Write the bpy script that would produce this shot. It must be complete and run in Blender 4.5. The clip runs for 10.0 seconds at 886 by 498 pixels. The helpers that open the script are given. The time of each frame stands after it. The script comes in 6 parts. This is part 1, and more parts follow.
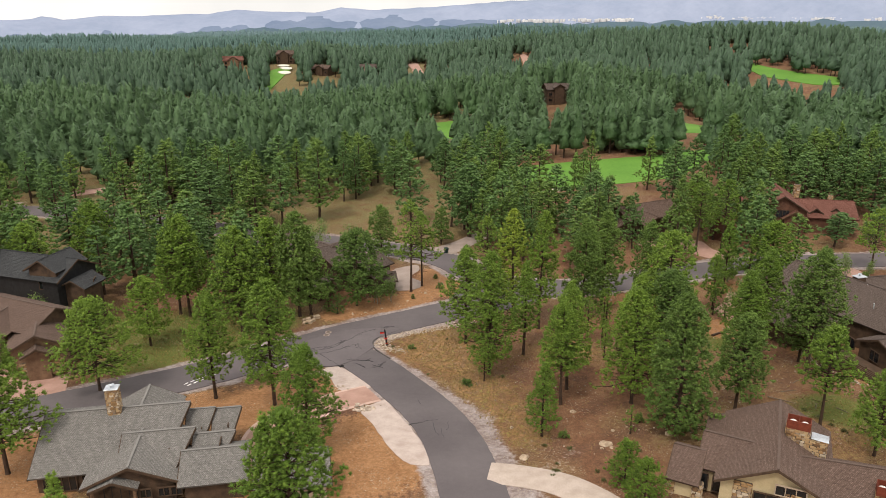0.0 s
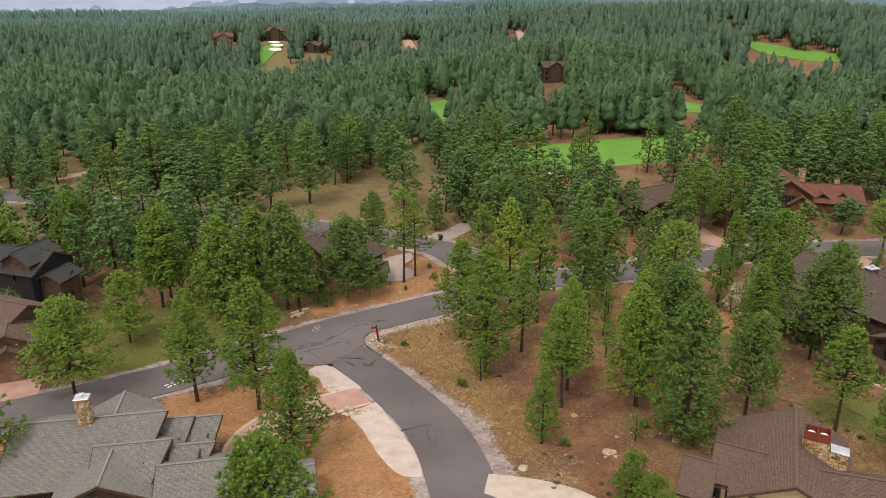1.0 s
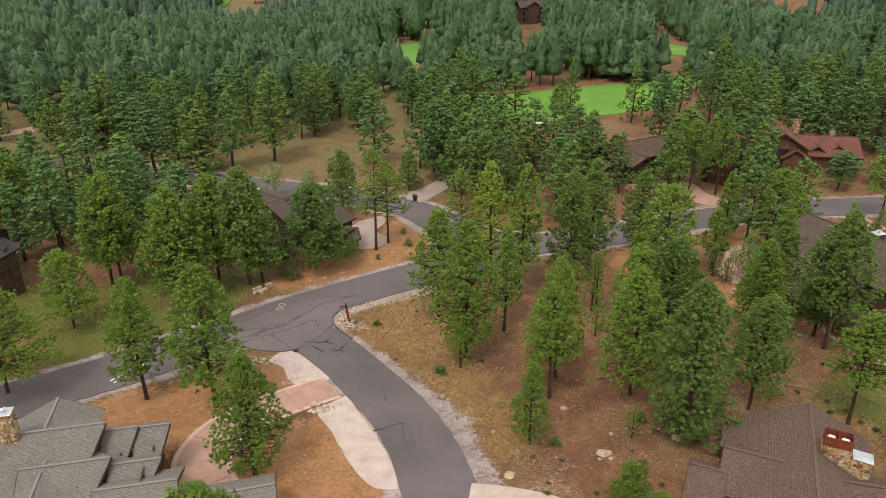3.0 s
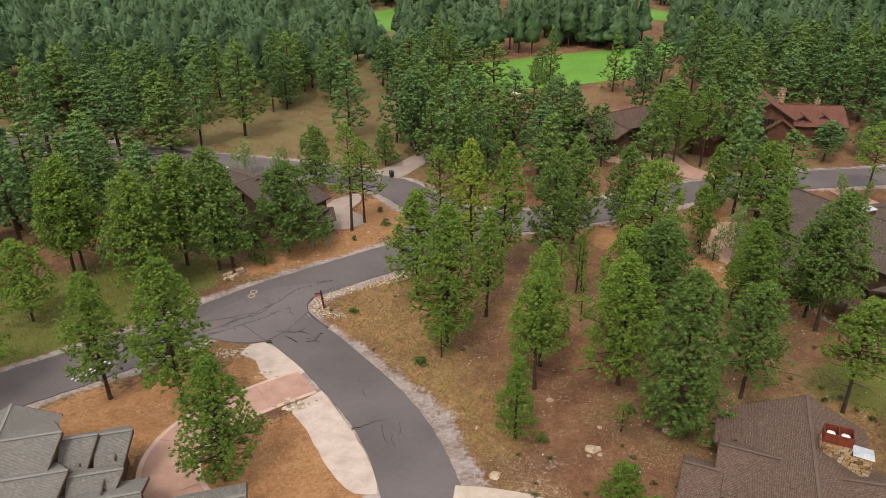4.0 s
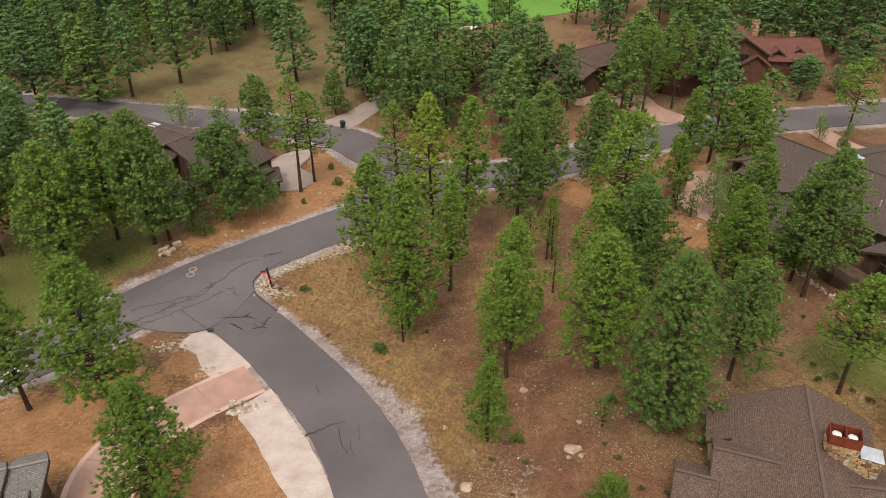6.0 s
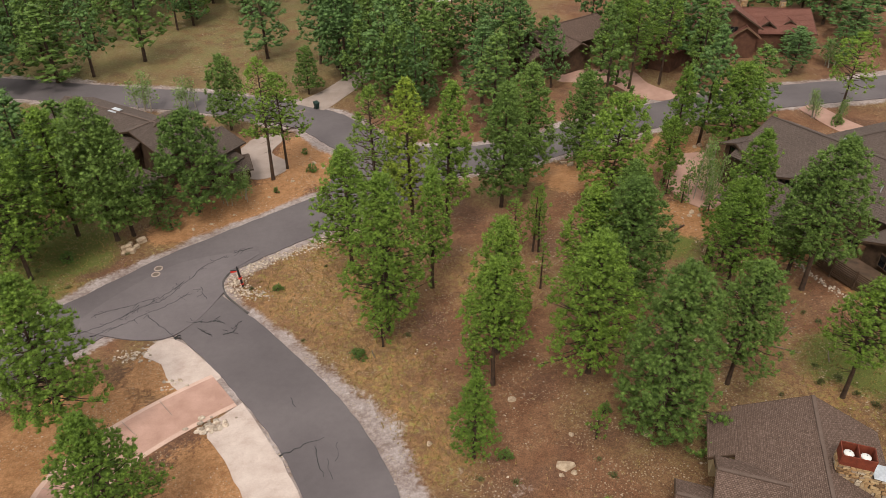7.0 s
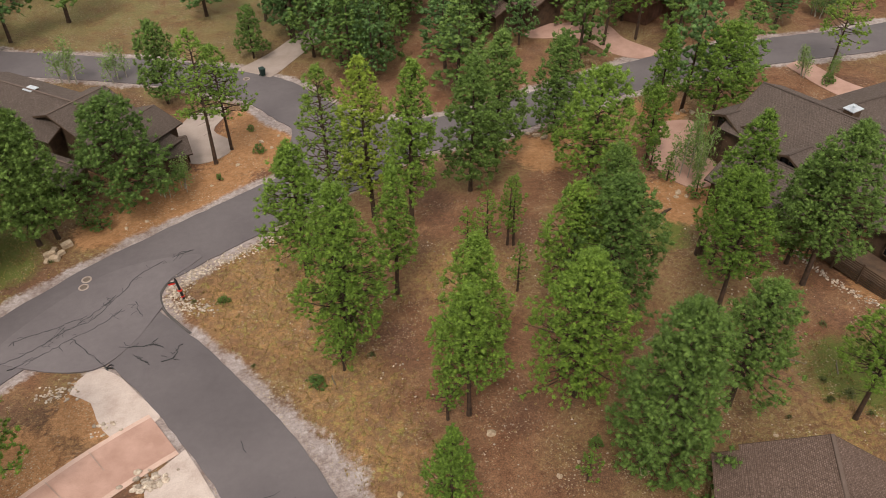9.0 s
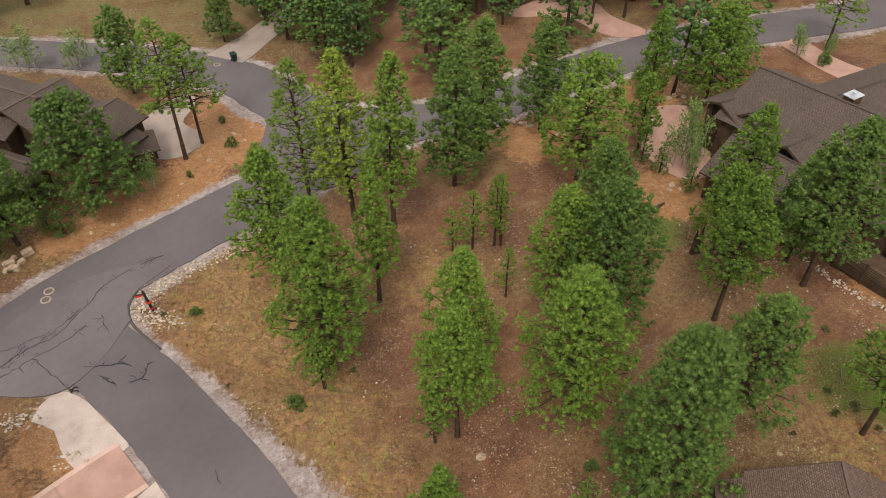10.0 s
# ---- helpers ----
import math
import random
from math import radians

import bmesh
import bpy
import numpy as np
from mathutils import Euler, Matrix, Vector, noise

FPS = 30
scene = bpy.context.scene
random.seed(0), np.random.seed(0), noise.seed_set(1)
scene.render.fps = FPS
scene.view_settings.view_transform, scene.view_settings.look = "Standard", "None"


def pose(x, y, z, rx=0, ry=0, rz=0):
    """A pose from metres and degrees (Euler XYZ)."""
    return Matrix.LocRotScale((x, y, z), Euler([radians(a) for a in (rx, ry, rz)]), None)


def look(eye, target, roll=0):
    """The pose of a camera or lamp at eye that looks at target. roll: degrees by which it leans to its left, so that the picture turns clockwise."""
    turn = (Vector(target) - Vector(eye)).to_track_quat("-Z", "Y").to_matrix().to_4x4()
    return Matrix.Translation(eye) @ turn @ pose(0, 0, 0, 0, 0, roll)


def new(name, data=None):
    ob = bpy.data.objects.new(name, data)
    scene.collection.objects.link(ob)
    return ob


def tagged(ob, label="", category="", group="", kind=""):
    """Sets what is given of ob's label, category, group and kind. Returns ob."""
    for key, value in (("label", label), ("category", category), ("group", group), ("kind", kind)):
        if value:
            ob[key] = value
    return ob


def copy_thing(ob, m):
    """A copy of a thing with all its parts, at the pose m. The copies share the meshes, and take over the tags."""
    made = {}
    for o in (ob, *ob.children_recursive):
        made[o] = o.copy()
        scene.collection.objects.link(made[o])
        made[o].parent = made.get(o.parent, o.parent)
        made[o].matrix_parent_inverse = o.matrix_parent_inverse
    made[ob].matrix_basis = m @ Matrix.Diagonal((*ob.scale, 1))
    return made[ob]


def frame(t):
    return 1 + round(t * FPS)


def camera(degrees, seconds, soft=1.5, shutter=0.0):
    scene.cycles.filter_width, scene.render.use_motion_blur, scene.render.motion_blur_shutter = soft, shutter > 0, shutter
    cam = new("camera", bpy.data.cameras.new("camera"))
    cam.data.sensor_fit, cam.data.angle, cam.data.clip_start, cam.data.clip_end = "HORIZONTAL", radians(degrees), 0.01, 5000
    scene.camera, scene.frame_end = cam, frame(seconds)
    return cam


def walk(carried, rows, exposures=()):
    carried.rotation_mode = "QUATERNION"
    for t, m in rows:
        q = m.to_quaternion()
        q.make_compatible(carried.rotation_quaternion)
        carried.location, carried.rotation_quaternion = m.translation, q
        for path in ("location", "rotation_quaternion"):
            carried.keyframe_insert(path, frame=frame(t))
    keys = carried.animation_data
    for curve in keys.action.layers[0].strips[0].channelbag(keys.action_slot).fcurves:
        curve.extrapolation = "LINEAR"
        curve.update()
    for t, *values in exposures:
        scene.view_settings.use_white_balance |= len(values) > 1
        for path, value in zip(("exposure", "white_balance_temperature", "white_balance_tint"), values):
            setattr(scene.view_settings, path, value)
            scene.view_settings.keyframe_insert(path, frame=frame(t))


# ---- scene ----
cam = camera(62.1, 10.0, soft=0.5)
EXPO, KELVIN = 0.42, 7000.0
METRES, EYE, TILT, LEAN, TURN = 50.0, 45.0, -18.2, 0.0, 0.0
ROWS = [
    (0.0, 0.0, 0.0, 0.0, -0.0, 0.0, -0.0),
    (0.5, 0.0007, 0.0524, 0.0202, -0.22, -0.81, 0.06),
    (1.0, 0.0021, 0.104, 0.04, -0.42, -1.77, 0.14),
    (1.5, 0.0036, 0.1542, 0.0582, -0.61, -2.83, 0.22),
    (2.0, 0.005, 0.2015, 0.0751, -0.89, -3.98, 0.31),
    (2.5, 0.0066, 0.2458, 0.091, -1.52, -5.11, 0.55),
    (4.0, 0.0131, 0.3749, 0.1363, -4.07, -8.9, 1.46),
    (4.5, 0.017, 0.4168, 0.1504, -4.9, -10.37, 1.77),
    (5.0, 0.022, 0.4595, 0.1654, -5.74, -11.84, 2.09),
    (5.5, 0.0279, 0.504, 0.18, -6.59, -13.22, 2.42),
    (7.0, 0.0514, 0.6531, 0.2273, -9.07, -17.12, 3.23),
    (7.5, 0.0609, 0.703, 0.2428, -9.85, -18.45, 3.48),
    (8.0, 0.0709, 0.7512, 0.2584, -10.63, -19.74, 3.72),
    (8.5, 0.0807, 0.7984, 0.2746, -11.43, -21.0, 3.95),
    (9.0, 0.091, 0.8454, 0.2923, -12.2, -22.3, 4.2),
    (9.5, 0.1035, 0.8912, 0.3083, -12.92, -23.56, 4.46),
    (10.0, 0.1158, 0.9356, 0.3237, -13.68, -24.92, 4.66),
]
walk(cam, [(t, pose(0, 0, EYE, TILT, LEAN, TURN) @ pose(METRES * x, METRES * y, METRES * z, 90 + pitch, roll, yaw)) for t, x, y, z, yaw, pitch, roll in ROWS],
     exposures=[(0.0, EXPO, KELVIN, 10.0), (10.0, EXPO, KELVIN, 10.0)])

# ---- sky and sun: bright overcast ----
world = bpy.data.worlds.new("overcast_sky")
scene.world = world
world.use_nodes = True
wn, wl = world.node_tree.nodes, world.node_tree.links
sky = wn.new("ShaderNodeTexSky")
sky.sky_type, sky.sun_disc = "NISHITA", False
sky.sun_elevation, sky.sun_rotation = radians(52), radians(200)
sky.dust_density, sky.air_density = 3.0, 1.0
cloud = wn.new("ShaderNodeTexNoise")
cloud.inputs["Scale"].default_value, cloud.inputs["Detail"].default_value = 2.2, 6.0
ramp = wn.new("ShaderNodeValToRGB")
ramp.color_ramp.elements[0].color = (6.6, 6.7, 6.9, 1)
ramp.color_ramp.elements[1].color = (9.6, 9.6, 9.7, 1)
ramp.color_ramp.elements[0].position, ramp.color_ramp.elements[1].position = 0.35, 0.65
blend = wn.new("ShaderNodeMix")
blend.data_type = "RGBA"
blend.inputs[0].default_value = 0.88
wl.new(cloud.outputs["Fac"], ramp.inputs[0])
wl.new(sky.outputs[0], blend.inputs[6])
wl.new(ramp.outputs[0], blend.inputs[7])
wl.new(blend.outputs[2], wn["Background"].inputs[0])
wn["Background"].inputs[1].default_value = 0.11
sun = new("sun", bpy.data.lights.new("sun", "SUN"))
sun.data.energy, sun.data.angle, sun.data.color = 1.5, radians(14), (1.0, 0.96, 0.9)
sun.matrix_world = look((-30, -60, 105), (0, 0, 0))

# ---- materials ----


def rgb(h):
    return tuple(((int(h[i:i + 2], 16) / 255) ** 2.2) for i in (0, 2, 4)) + (1.0,)


class Nodes:
    """A small builder for node materials."""

    def __init__(self, name, rough=0.85, metal=0.0, spec=0.3):
        self.m = bpy.data.materials.new(name)
        self.m.use_nodes = True
        self.t = self.m.node_tree
        self.b = self.t.nodes["Principled BSDF"]
        self.b.inputs["Roughness"].default_value = rough
        self.b.inputs["Metallic"].default_value = metal
        self.b.inputs["Specular IOR Level"].default_value = spec

    def n(self, kind, **kw):
        node = self.t.nodes.new(kind)
        for k, v in kw.items():
            node.inputs[k].default_value = v
        return node

    def link(self, a, b):
        self.t.links.new(a, b)

    def coords(self, kind="Object"):
        return self.n("ShaderNodeTexCoord").outputs[kind]

    def noise(self, scale, detail=4.0, rough=0.6, vec=None):
        o = self.n("ShaderNodeTexNoise", Scale=scale, Detail=detail, Roughness=rough)
        if vec is not None:
            self.link(vec, o.inputs["Vector"])
        return o.outputs["Fac"]

    def ramp(self, fac, stops):
        r = self.n("ShaderNodeValToRGB")
        e = r.color_ramp.elements
        while len(e) < len(stops):
            e.new(0.5)
        for el, (p, c) in zip(e, stops):
            el.position, el.color = p, (c if len(c) == 4 else (*c, 1))
        self.link(fac, r.inputs[0])
        return r.outputs[0]

    def steps(self, fac, lo, hi):
        r = self.n("ShaderNodeMapRange")
        r.inputs["From Min"].default_value, r.inputs["From Max"].default_value = lo, hi
        self.link(fac, r.inputs["Value"])
        return r.outputs[0]

    def mix(self, fac, a, b, mode="MIX"):
        x = self.n("ShaderNodeMix")
        x.data_type, x.blend_type = "RGBA", mode
        for v, i in ((fac, 0), (a, 6), (b, 7)):
            if isinstance(v, (int, float)):
                x.inputs[i].default_value = v
            elif isinstance(v, tuple):
                x.inputs[i].default_value = v if len(v) == 4 else (*v, 1)
            else:
                self.link(v, x.inputs[i])
        return x.outputs[2]

    def math(self, op, a, b=0.0):
        x = self.n("ShaderNodeMath")
        x.operation = op
        for v, i in ((a, 0), (b, 1)):
            if isinstance(v, (int, float)):
                x.inputs[i].default_value = v
            else:
                self.link(v, x.inputs[i])
        return x.outputs[0]

    def out(self, color, bump=None, strength=0.4, dist=0.05):
        if isinstance(color, tuple):
            self.b.inputs["Base Color"].default_value = color
        else:
            self.link(color, self.b.inputs["Base Color"])
        if bump is not None:
            k = self.n("ShaderNodeBump", Strength=strength, Distance=dist)
            self.link(bump, k.inputs["Height"])
            self.link(k.outputs[0], self.b.inputs["Normal"])
        return self.m


def grainy(name, dark, light, scale=3.0, fine=30.0, rough=0.85, bump=0.4, dist=0.03, metal=0.0, spec=0.3, island=0.0):
    """A plain surface with stains and grain at two scales."""
    k = Nodes(name, rough, metal, spec)
    v = k.coords()
    a, b = k.noise(scale, 4, 0.6, v), k.noise(fine, 3, 0.7, v)
    c = k.mix(k.steps(a, 0.3, 0.7), dark, light)
    c = k.mix(0.55, c, k.mix(b, (0.45, 0.45, 0.45), (1.55, 1.55, 1.55)), "MULTIPLY")
    if island:
        g = k.n("ShaderNodeNewGeometry").outputs["Random Per Island"]
        c = k.mix(1.0, c, k.mix(g, (1 - island,) * 3, (1 + island,) * 3), "MULTIPLY")
    return k.out(c, b, bump, dist)


def needles(name, dark, light, glow=0.10):
    """Needle foliage: tone varies from blade to blade, tuft to tuft and tree to tree; light shines through a little."""
    k = Nodes(name, 0.6, 0, 0.3)
    g = k.n("ShaderNodeNewGeometry").outputs["Random Per Island"]
    o = k.n("ShaderNodeObjectInfo").outputs["Random"]
    v = k.coords()
    c = k.mix(k.math("ADD", k.math("MULTIPLY", g, 0.45), k.math("MULTIPLY", o, 0.55)), dark, light)
    c = k.mix(1.0, c, k.mix(k.noise(0.45, 3, 0.6, v), (0.82, 0.84, 0.88), (1.2, 1.15, 1.0)), "MULTIPLY")
    c = k.mix(0.55, c, k.mix(k.steps(k.noise(1.7, 2, 0.6, v), 0.32, 0.68), (0.55, 0.57, 0.62), (1.42, 1.40, 1.32)), "MULTIPLY")
    fine = k.steps(k.noise(13.0, 3, 0.75, v), 0.3, 0.7)
    c = k.mix(0.85, c, k.mix(fine, (0.38, 0.38, 0.38), (1.62, 1.62, 1.62)), "MULTIPLY")
    m = k.out(c, fine, 0.7, 0.06)
    t = k.n("ShaderNodeBsdfTranslucent")
    k.link(c, t.inputs[0])
    x = k.n("ShaderNodeMixShader")
    x.inputs[0].default_value = glow
    k.link(k.b.outputs[0], x.inputs[1])
    k.link(t.outputs[0], x.inputs[2])
    k.link(x.outputs[0], k.t.nodes["Material Output"].inputs["Surface"])
    return m


M_PINE = needles("pine_needles", (0.098, 0.178, 0.024, 1), (0.208, 0.325, 0.050, 1))
# Darker, bluer pine needles for mid-distance trees: shade and haze put into colour.
M_PINE_MID = needles("shaded_mid_needles", (0.069, 0.137, 0.040, 1), (0.131, 0.235, 0.071, 1))
M_PINE_BLUE = needles("blue_green_needles", (0.081, 0.148, 0.031, 1), (0.164, 0.261, 0.057, 1))
M_PINE_YOUNG = needles("young_needles", (0.081, 0.157, 0.017, 1), (0.170, 0.267, 0.037, 1))
M_PINE_YELLOW = needles("yellowing_needles", (0.198, 0.285, 0.032, 1), (0.350, 0.450, 0.070, 1))
M_PINE_OLIVE = needles("olive_needles", (0.122, 0.205, 0.030, 1), (0.242, 0.349, 0.062, 1))
# Haze is put into these four needle colours: bluer and paler with distance.
M_FAR = needles("hazy_far_needles", (0.054, 0.103, 0.044, 1), (0.091, 0.166, 0.075, 1))
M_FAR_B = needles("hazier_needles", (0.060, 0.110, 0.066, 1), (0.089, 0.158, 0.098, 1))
M_FAR_2 = needles("hazy_farther_needles", (0.069, 0.131, 0.120, 1), (0.089, 0.166, 0.153, 1))
M_VFAR = needles("hazy_distant_needles", (0.090, 0.155, 0.172, 1), (0.112, 0.184, 0.204, 1))
M_BARK = grainy("pine_bark", (0.035, 0.024, 0.018, 1), (0.10, 0.060, 0.040, 1), 1.5, 9.0, 0.95, 0.8, 0.05)
M_LEAF = needles("aspen_leaves", (0.13, 0.215, 0.055, 1), (0.22, 0.32, 0.10, 1))
M_PALEBARK = grainy("pale_bark", (0.25, 0.22, 0.18, 1), (0.42, 0.38, 0.32, 1), 2.0, 12.0)


def asphalt(name="asphalt", tone=1.0):
    k = Nodes(name, 0.8, 0, 0.35)
    v = k.coords()
    a, b, f = k.noise(0.12, 3, 0.5, v), k.noise(1.6, 5, 0.65, v), k.noise(28, 2, 0.8, v)
    c = k.mix(k.steps(a, 0.3, 0.7), (0.101 * tone, 0.085 * tone, 0.089 * tone), (0.140 * tone, 0.119 * tone, 0.123 * tone))
    c = k.mix(0.5, c, k.mix(b, (0.7, 0.7, 0.7), (1.3, 1.3, 1.3)), "MULTIPLY")
    c = k.mix(0.5, c, k.mix(f, (0.6, 0.6, 0.6), (1.4, 1.4, 1.4)), "MULTIPLY")
    return k.out(c, f, 0.3, 0.01)


M_ASPHALT = asphalt()
M_WORN = asphalt("worn_asphalt", 1.12)
M_TAR = grainy("crack_sealant", (0.022, 0.022, 0.024, 1), (0.045, 0.044, 0.046, 1), 2, 20, 0.6)
M_PINK = grainy("pink_concrete", (0.36, 0.21, 0.165, 1), (0.47, 0.29, 0.235, 1), 0.6, 14, 0.85, 0.15, 0.01)
M_PINKEDGE = grainy("pale_pink_concrete", (0.50, 0.335, 0.275, 1), (0.60, 0.42, 0.35, 1), 0.7, 14, 0.85, 0.2, 0.01)
M_STONEGREY = grainy("mauve_concrete", (0.30, 0.235, 0.205, 1), (0.38, 0.305, 0.27, 1), 0.5, 9, 0.9)
M_PALE = grainy("pale_concrete", (0.414, 0.329, 0.276, 1), (0.540, 0.445, 0.386, 1), 0.7, 14, 0.85, 0.2, 0.01)
M_GRAVEL = grainy("white_gravel", (0.43, 0.335, 0.295, 1), (0.56, 0.465, 0.420, 1), 0.8, 11, 0.95, 0.6, 0.04)
M_LAWN = grainy("mown_grass", (0.085, 0.21, 0.026, 1), (0.135, 0.29, 0.042, 1), 0.05, 1.2, 0.9, 0.3, 0.03)
M_ROCK = grainy("sandstone", (0.306, 0.216, 0.143, 1), (0.527, 0.416, 0.307, 1), 2.0, 9.0, 0.9, 0.7, 0.06)
M_SAND = grainy("bunker_sand", (0.7, 0.66, 0.58, 1), (0.82, 0.78, 0.7, 1), 0.4, 3)


def soil():
    """Forest floor: red soil with fallen needles, dry grass, green grass, bark mulch and road gravel where each lies."""
    k = Nodes("forest_floor", 0.95, 0, 0.15)
    v = k.coords()
    big, mid, fine, grit = k.noise(0.045, 4, 0.6, v), k.noise(0.35, 5, 0.65, v), k.noise(2.4, 5, 0.7, v), k.noise(9.0, 3, 0.75, v)
    c = k.mix(k.steps(mid, 0.35, 0.65), (0.155, 0.073, 0.041), (0.222, 0.120, 0.068))
    c = k.mix(k.math("MULTIPLY", k.steps(big, 0.46, 0.60), k.steps(fine, 0.35, 0.6)), c, (0.185, 0.135, 0.062))
    c = k.mix(k.math("MULTIPLY", k.steps(k.noise(0.13, 4, 0.6, v), 0.5, 0.62), 0.6), c, (0.115, 0.060, 0.042))
    far = k.n("ShaderNodeVectorMath")
    far.operation = "LENGTH"
    k.link(v, far.inputs[0])
    xyz = k.n("ShaderNodeSeparateXYZ")
    k.link(v, xyz.inputs[0])
    west = k.math("MULTIPLY", k.steps(far.outputs["Value"], 135, 178), k.steps(xyz.outputs[0], 24, 4))
    c = k.mix(k.math("MULTIPLY", west, k.steps(mid, 0.25, 0.6)), c, (0.168, 0.142, 0.062))
    at = k.n("ShaderNodeAttribute")
    at.attribute_name = "cover"
    s = k.n("ShaderNodeSeparateColor")
    k.link(at.outputs["Color"], s.inputs[0])
    jag = k.math("ADD", k.math("MULTIPLY", k.math("SUBTRACT", fine, 0.5), 0.9), k.math("MULTIPLY", k.math("SUBTRACT", mid, 0.5), 1.1))

    def where(o, lo=0.4, hi=0.6):
        return k.steps(k.math("ADD", o, jag), lo, hi)

    dry = k.mix(k.steps(k.noise(0.9, 5, 0.7, v), 0.38, 0.62), (0.350, 0.195, 0.085), (0.200, 0.118, 0.066))
    dry = k.mix(k.math("MULTIPLY", k.steps(fine, 0.50, 0.62), k.steps(k.noise(0.6, 4, 0.6, v), 0.46, 0.58)), dry, (0.205, 0.190, 0.048))
    c = k.mix(k.math("MULTIPLY", where(at.outputs["Alpha"], 0.25, 1.0), 0.85), c, dry)
    green = k.mix(k.steps(fine, 0.35, 0.65), (0.16, 0.155, 0.045), (0.085, 0.110, 0.025))
    c = k.mix(where(s.outputs[1], 0.35, 0.75), c, green)
    mulch = k.mix(k.steps(k.math("ADD", k.math("MULTIPLY", fine, 0.45), k.math("MULTIPLY", mid, 0.55)), 0.35, 0.65), (0.260, 0.125, 0.056), (0.385, 0.205, 0.102))
    c = k.mix(where(s.outputs[0], 0.22, 0.5), c, mulch)
    grav = k.mix(k.steps(k.math("ADD", k.math("MULTIPLY", mid, 0.6), k.math("MULTIPLY", fine, 0.4)), 0.40, 0.62), (0.215, 0.160, 0.145), (0.400, 0.340, 0.325))
    c = k.mix(where(s.outputs[2], 0.38, 0.72), c, grav)
    calm = k.math("SUBTRACT", k.math("MULTIPLY", where(s.outputs[2]), -0.40), k.math("MULTIPLY", k.steps(s.outputs[0], 0.3, 0.7), 0.30))
    c = k.mix(k.math("ADD", calm, 0.8), c, k.mix(k.steps(grit, 0.25, 0.75), (0.35, 0.35, 0.35), (1.65, 1.65, 1.65)), "MULTIPLY")
    c = k.mix(k.math("ADD", calm, 0.7), c, k.mix(k.steps(k.noise(24.0, 2, 0.6, v), 0.3, 0.7), (0.5, 0.5, 0.5), (1.5, 1.5, 1.5)), "MULTIPLY")
    c = k.mix(k.math("ADD", calm, 0.75), c, k.mix(k.steps(fine, 0.32, 0.68), (0.66, 0.66, 0.66), (1.34, 1.34, 1.34)), "MULTIPLY")
    # pale chips of stone and bark, thick in places, and dark litter
    patchy = k.noise(0.22, 4, 0.65, v)
    for scale, size, lo, hi, tone in ((4.2, 0.25, 0.44, 0.62, (0.40, 0.315, 0.215)), (1.7, 0.13, 0.44, 0.60, (0.47, 0.39, 0.30)), (6.0, 0.22, 0.50, 0.75, (0.050, 0.030, 0.020))):
        vo = k.n("ShaderNodeTexVoronoi", Scale=scale)
        k.link(v, vo.inputs["Vector"])
        bit = k.math("MULTIPLY", k.math("LESS_THAN", k.math("ADD", vo.outputs["Distance"], k.math("MULTIPLY", grit, 0.16)), size + 0.08), k.steps(patchy, lo, hi))
        c = k.mix(k.math("MULTIPLY", bit, 0.85), c, tone)
    return k.out(c, grit, 0.8, 0.08)


M_SOIL = soil()

# ---- the lie of the land ----


def soft_clamp(v, a, b):
    w = (b - a) * 0.12
    return a + w * np.logaddexp(0, (v - a) / w) - w * np.logaddexp(0, (v - b) / w)


def ground_z(x, y):
    """Height of the ground: a shallow bowl round the junction, falling away to the far forest."""
    x, y = np.asarray(x, float), np.asarray(y, float)
    u, v = soft_clamp(x, -75, 85), soft_clamp(y, 45, 165)
    z = 10.784 + 0.004165 * u - 0.196774 * v + 0.000614 * u * u + 0.000165 * u * v + 0.000629 * v * v
    r = np.hypot(x, y)
    z = z + np.interp(r, [260, 700, 1500, 2600, 4000], [0, -3, -14, -62, -112]) * (1 - 0.40 * np.clip(x / (r + 1) * 2.2, 0, 1))
    # mounds and hollows fitted to the camera's view of far fairways and houses
    for cx, cy, a, s in ((255, 620, 17, 90), (-125, 570, 12, 60), (175, 345, -14, 45), (-98, 400, -11, 45), (56, 380, 6, 34), (-20, 640, 6, 60), (90, 680, 8, 60)):
        z = z + a * np.exp(-((x - cx) ** 2 + (y - cy) ** 2) / (2 * s * s))
    amp = np.clip((r - 240) / 900, 0, 1) * 7
    return z + amp * (np.sin(x / 170 + 1.3) * np.cos(y / 210 + 0.4) + 0.5 * np.sin((x + y) / 97))


def gz(x, y):
    return float(ground_z(x, y))


def spline(pts, step=1.0):
    """Catmull-Rom through the points, sampled about every step metres."""
    p = [Vector(q) for q in pts]
    p = [2 * p[0] - p[1]] + p + [2 * p[-1] - p[-2]]
    out = []
    for a, b, c, d in zip(p, p[1:], p[2:], p[3:]):
        n = max(2, int((c - b).length / step))
        for i in range(n):
            t = i / n
            out.append(0.5 * (2 * b + (c - a) * t + (2 * a - 5 * b + 4 * c - d) * t * t + (3 * b - a - 3 * c + d) * t ** 3))
    return out + [p[-2]]


ROAD_1 = spline([(5.5, -60), (5.2, 20), (4.4, 45), (3.0, 59), (1.1, 70), (-1.5, 77.2), (-4.2, 82.3), (-7.9, 88.6), (-12.0, 94.5), (-17, 101)])
ROAD_2 = spline([(-130, 30), (-80, 60), (-58, 71.5), (-47.4, 77.3), (-37.8, 84.3), (-30.2, 90.3), (-22.6, 97), (-15.3, 103.6), (-7.4, 109.0), (-0.5, 113.2), (6, 117), (13, 122)])
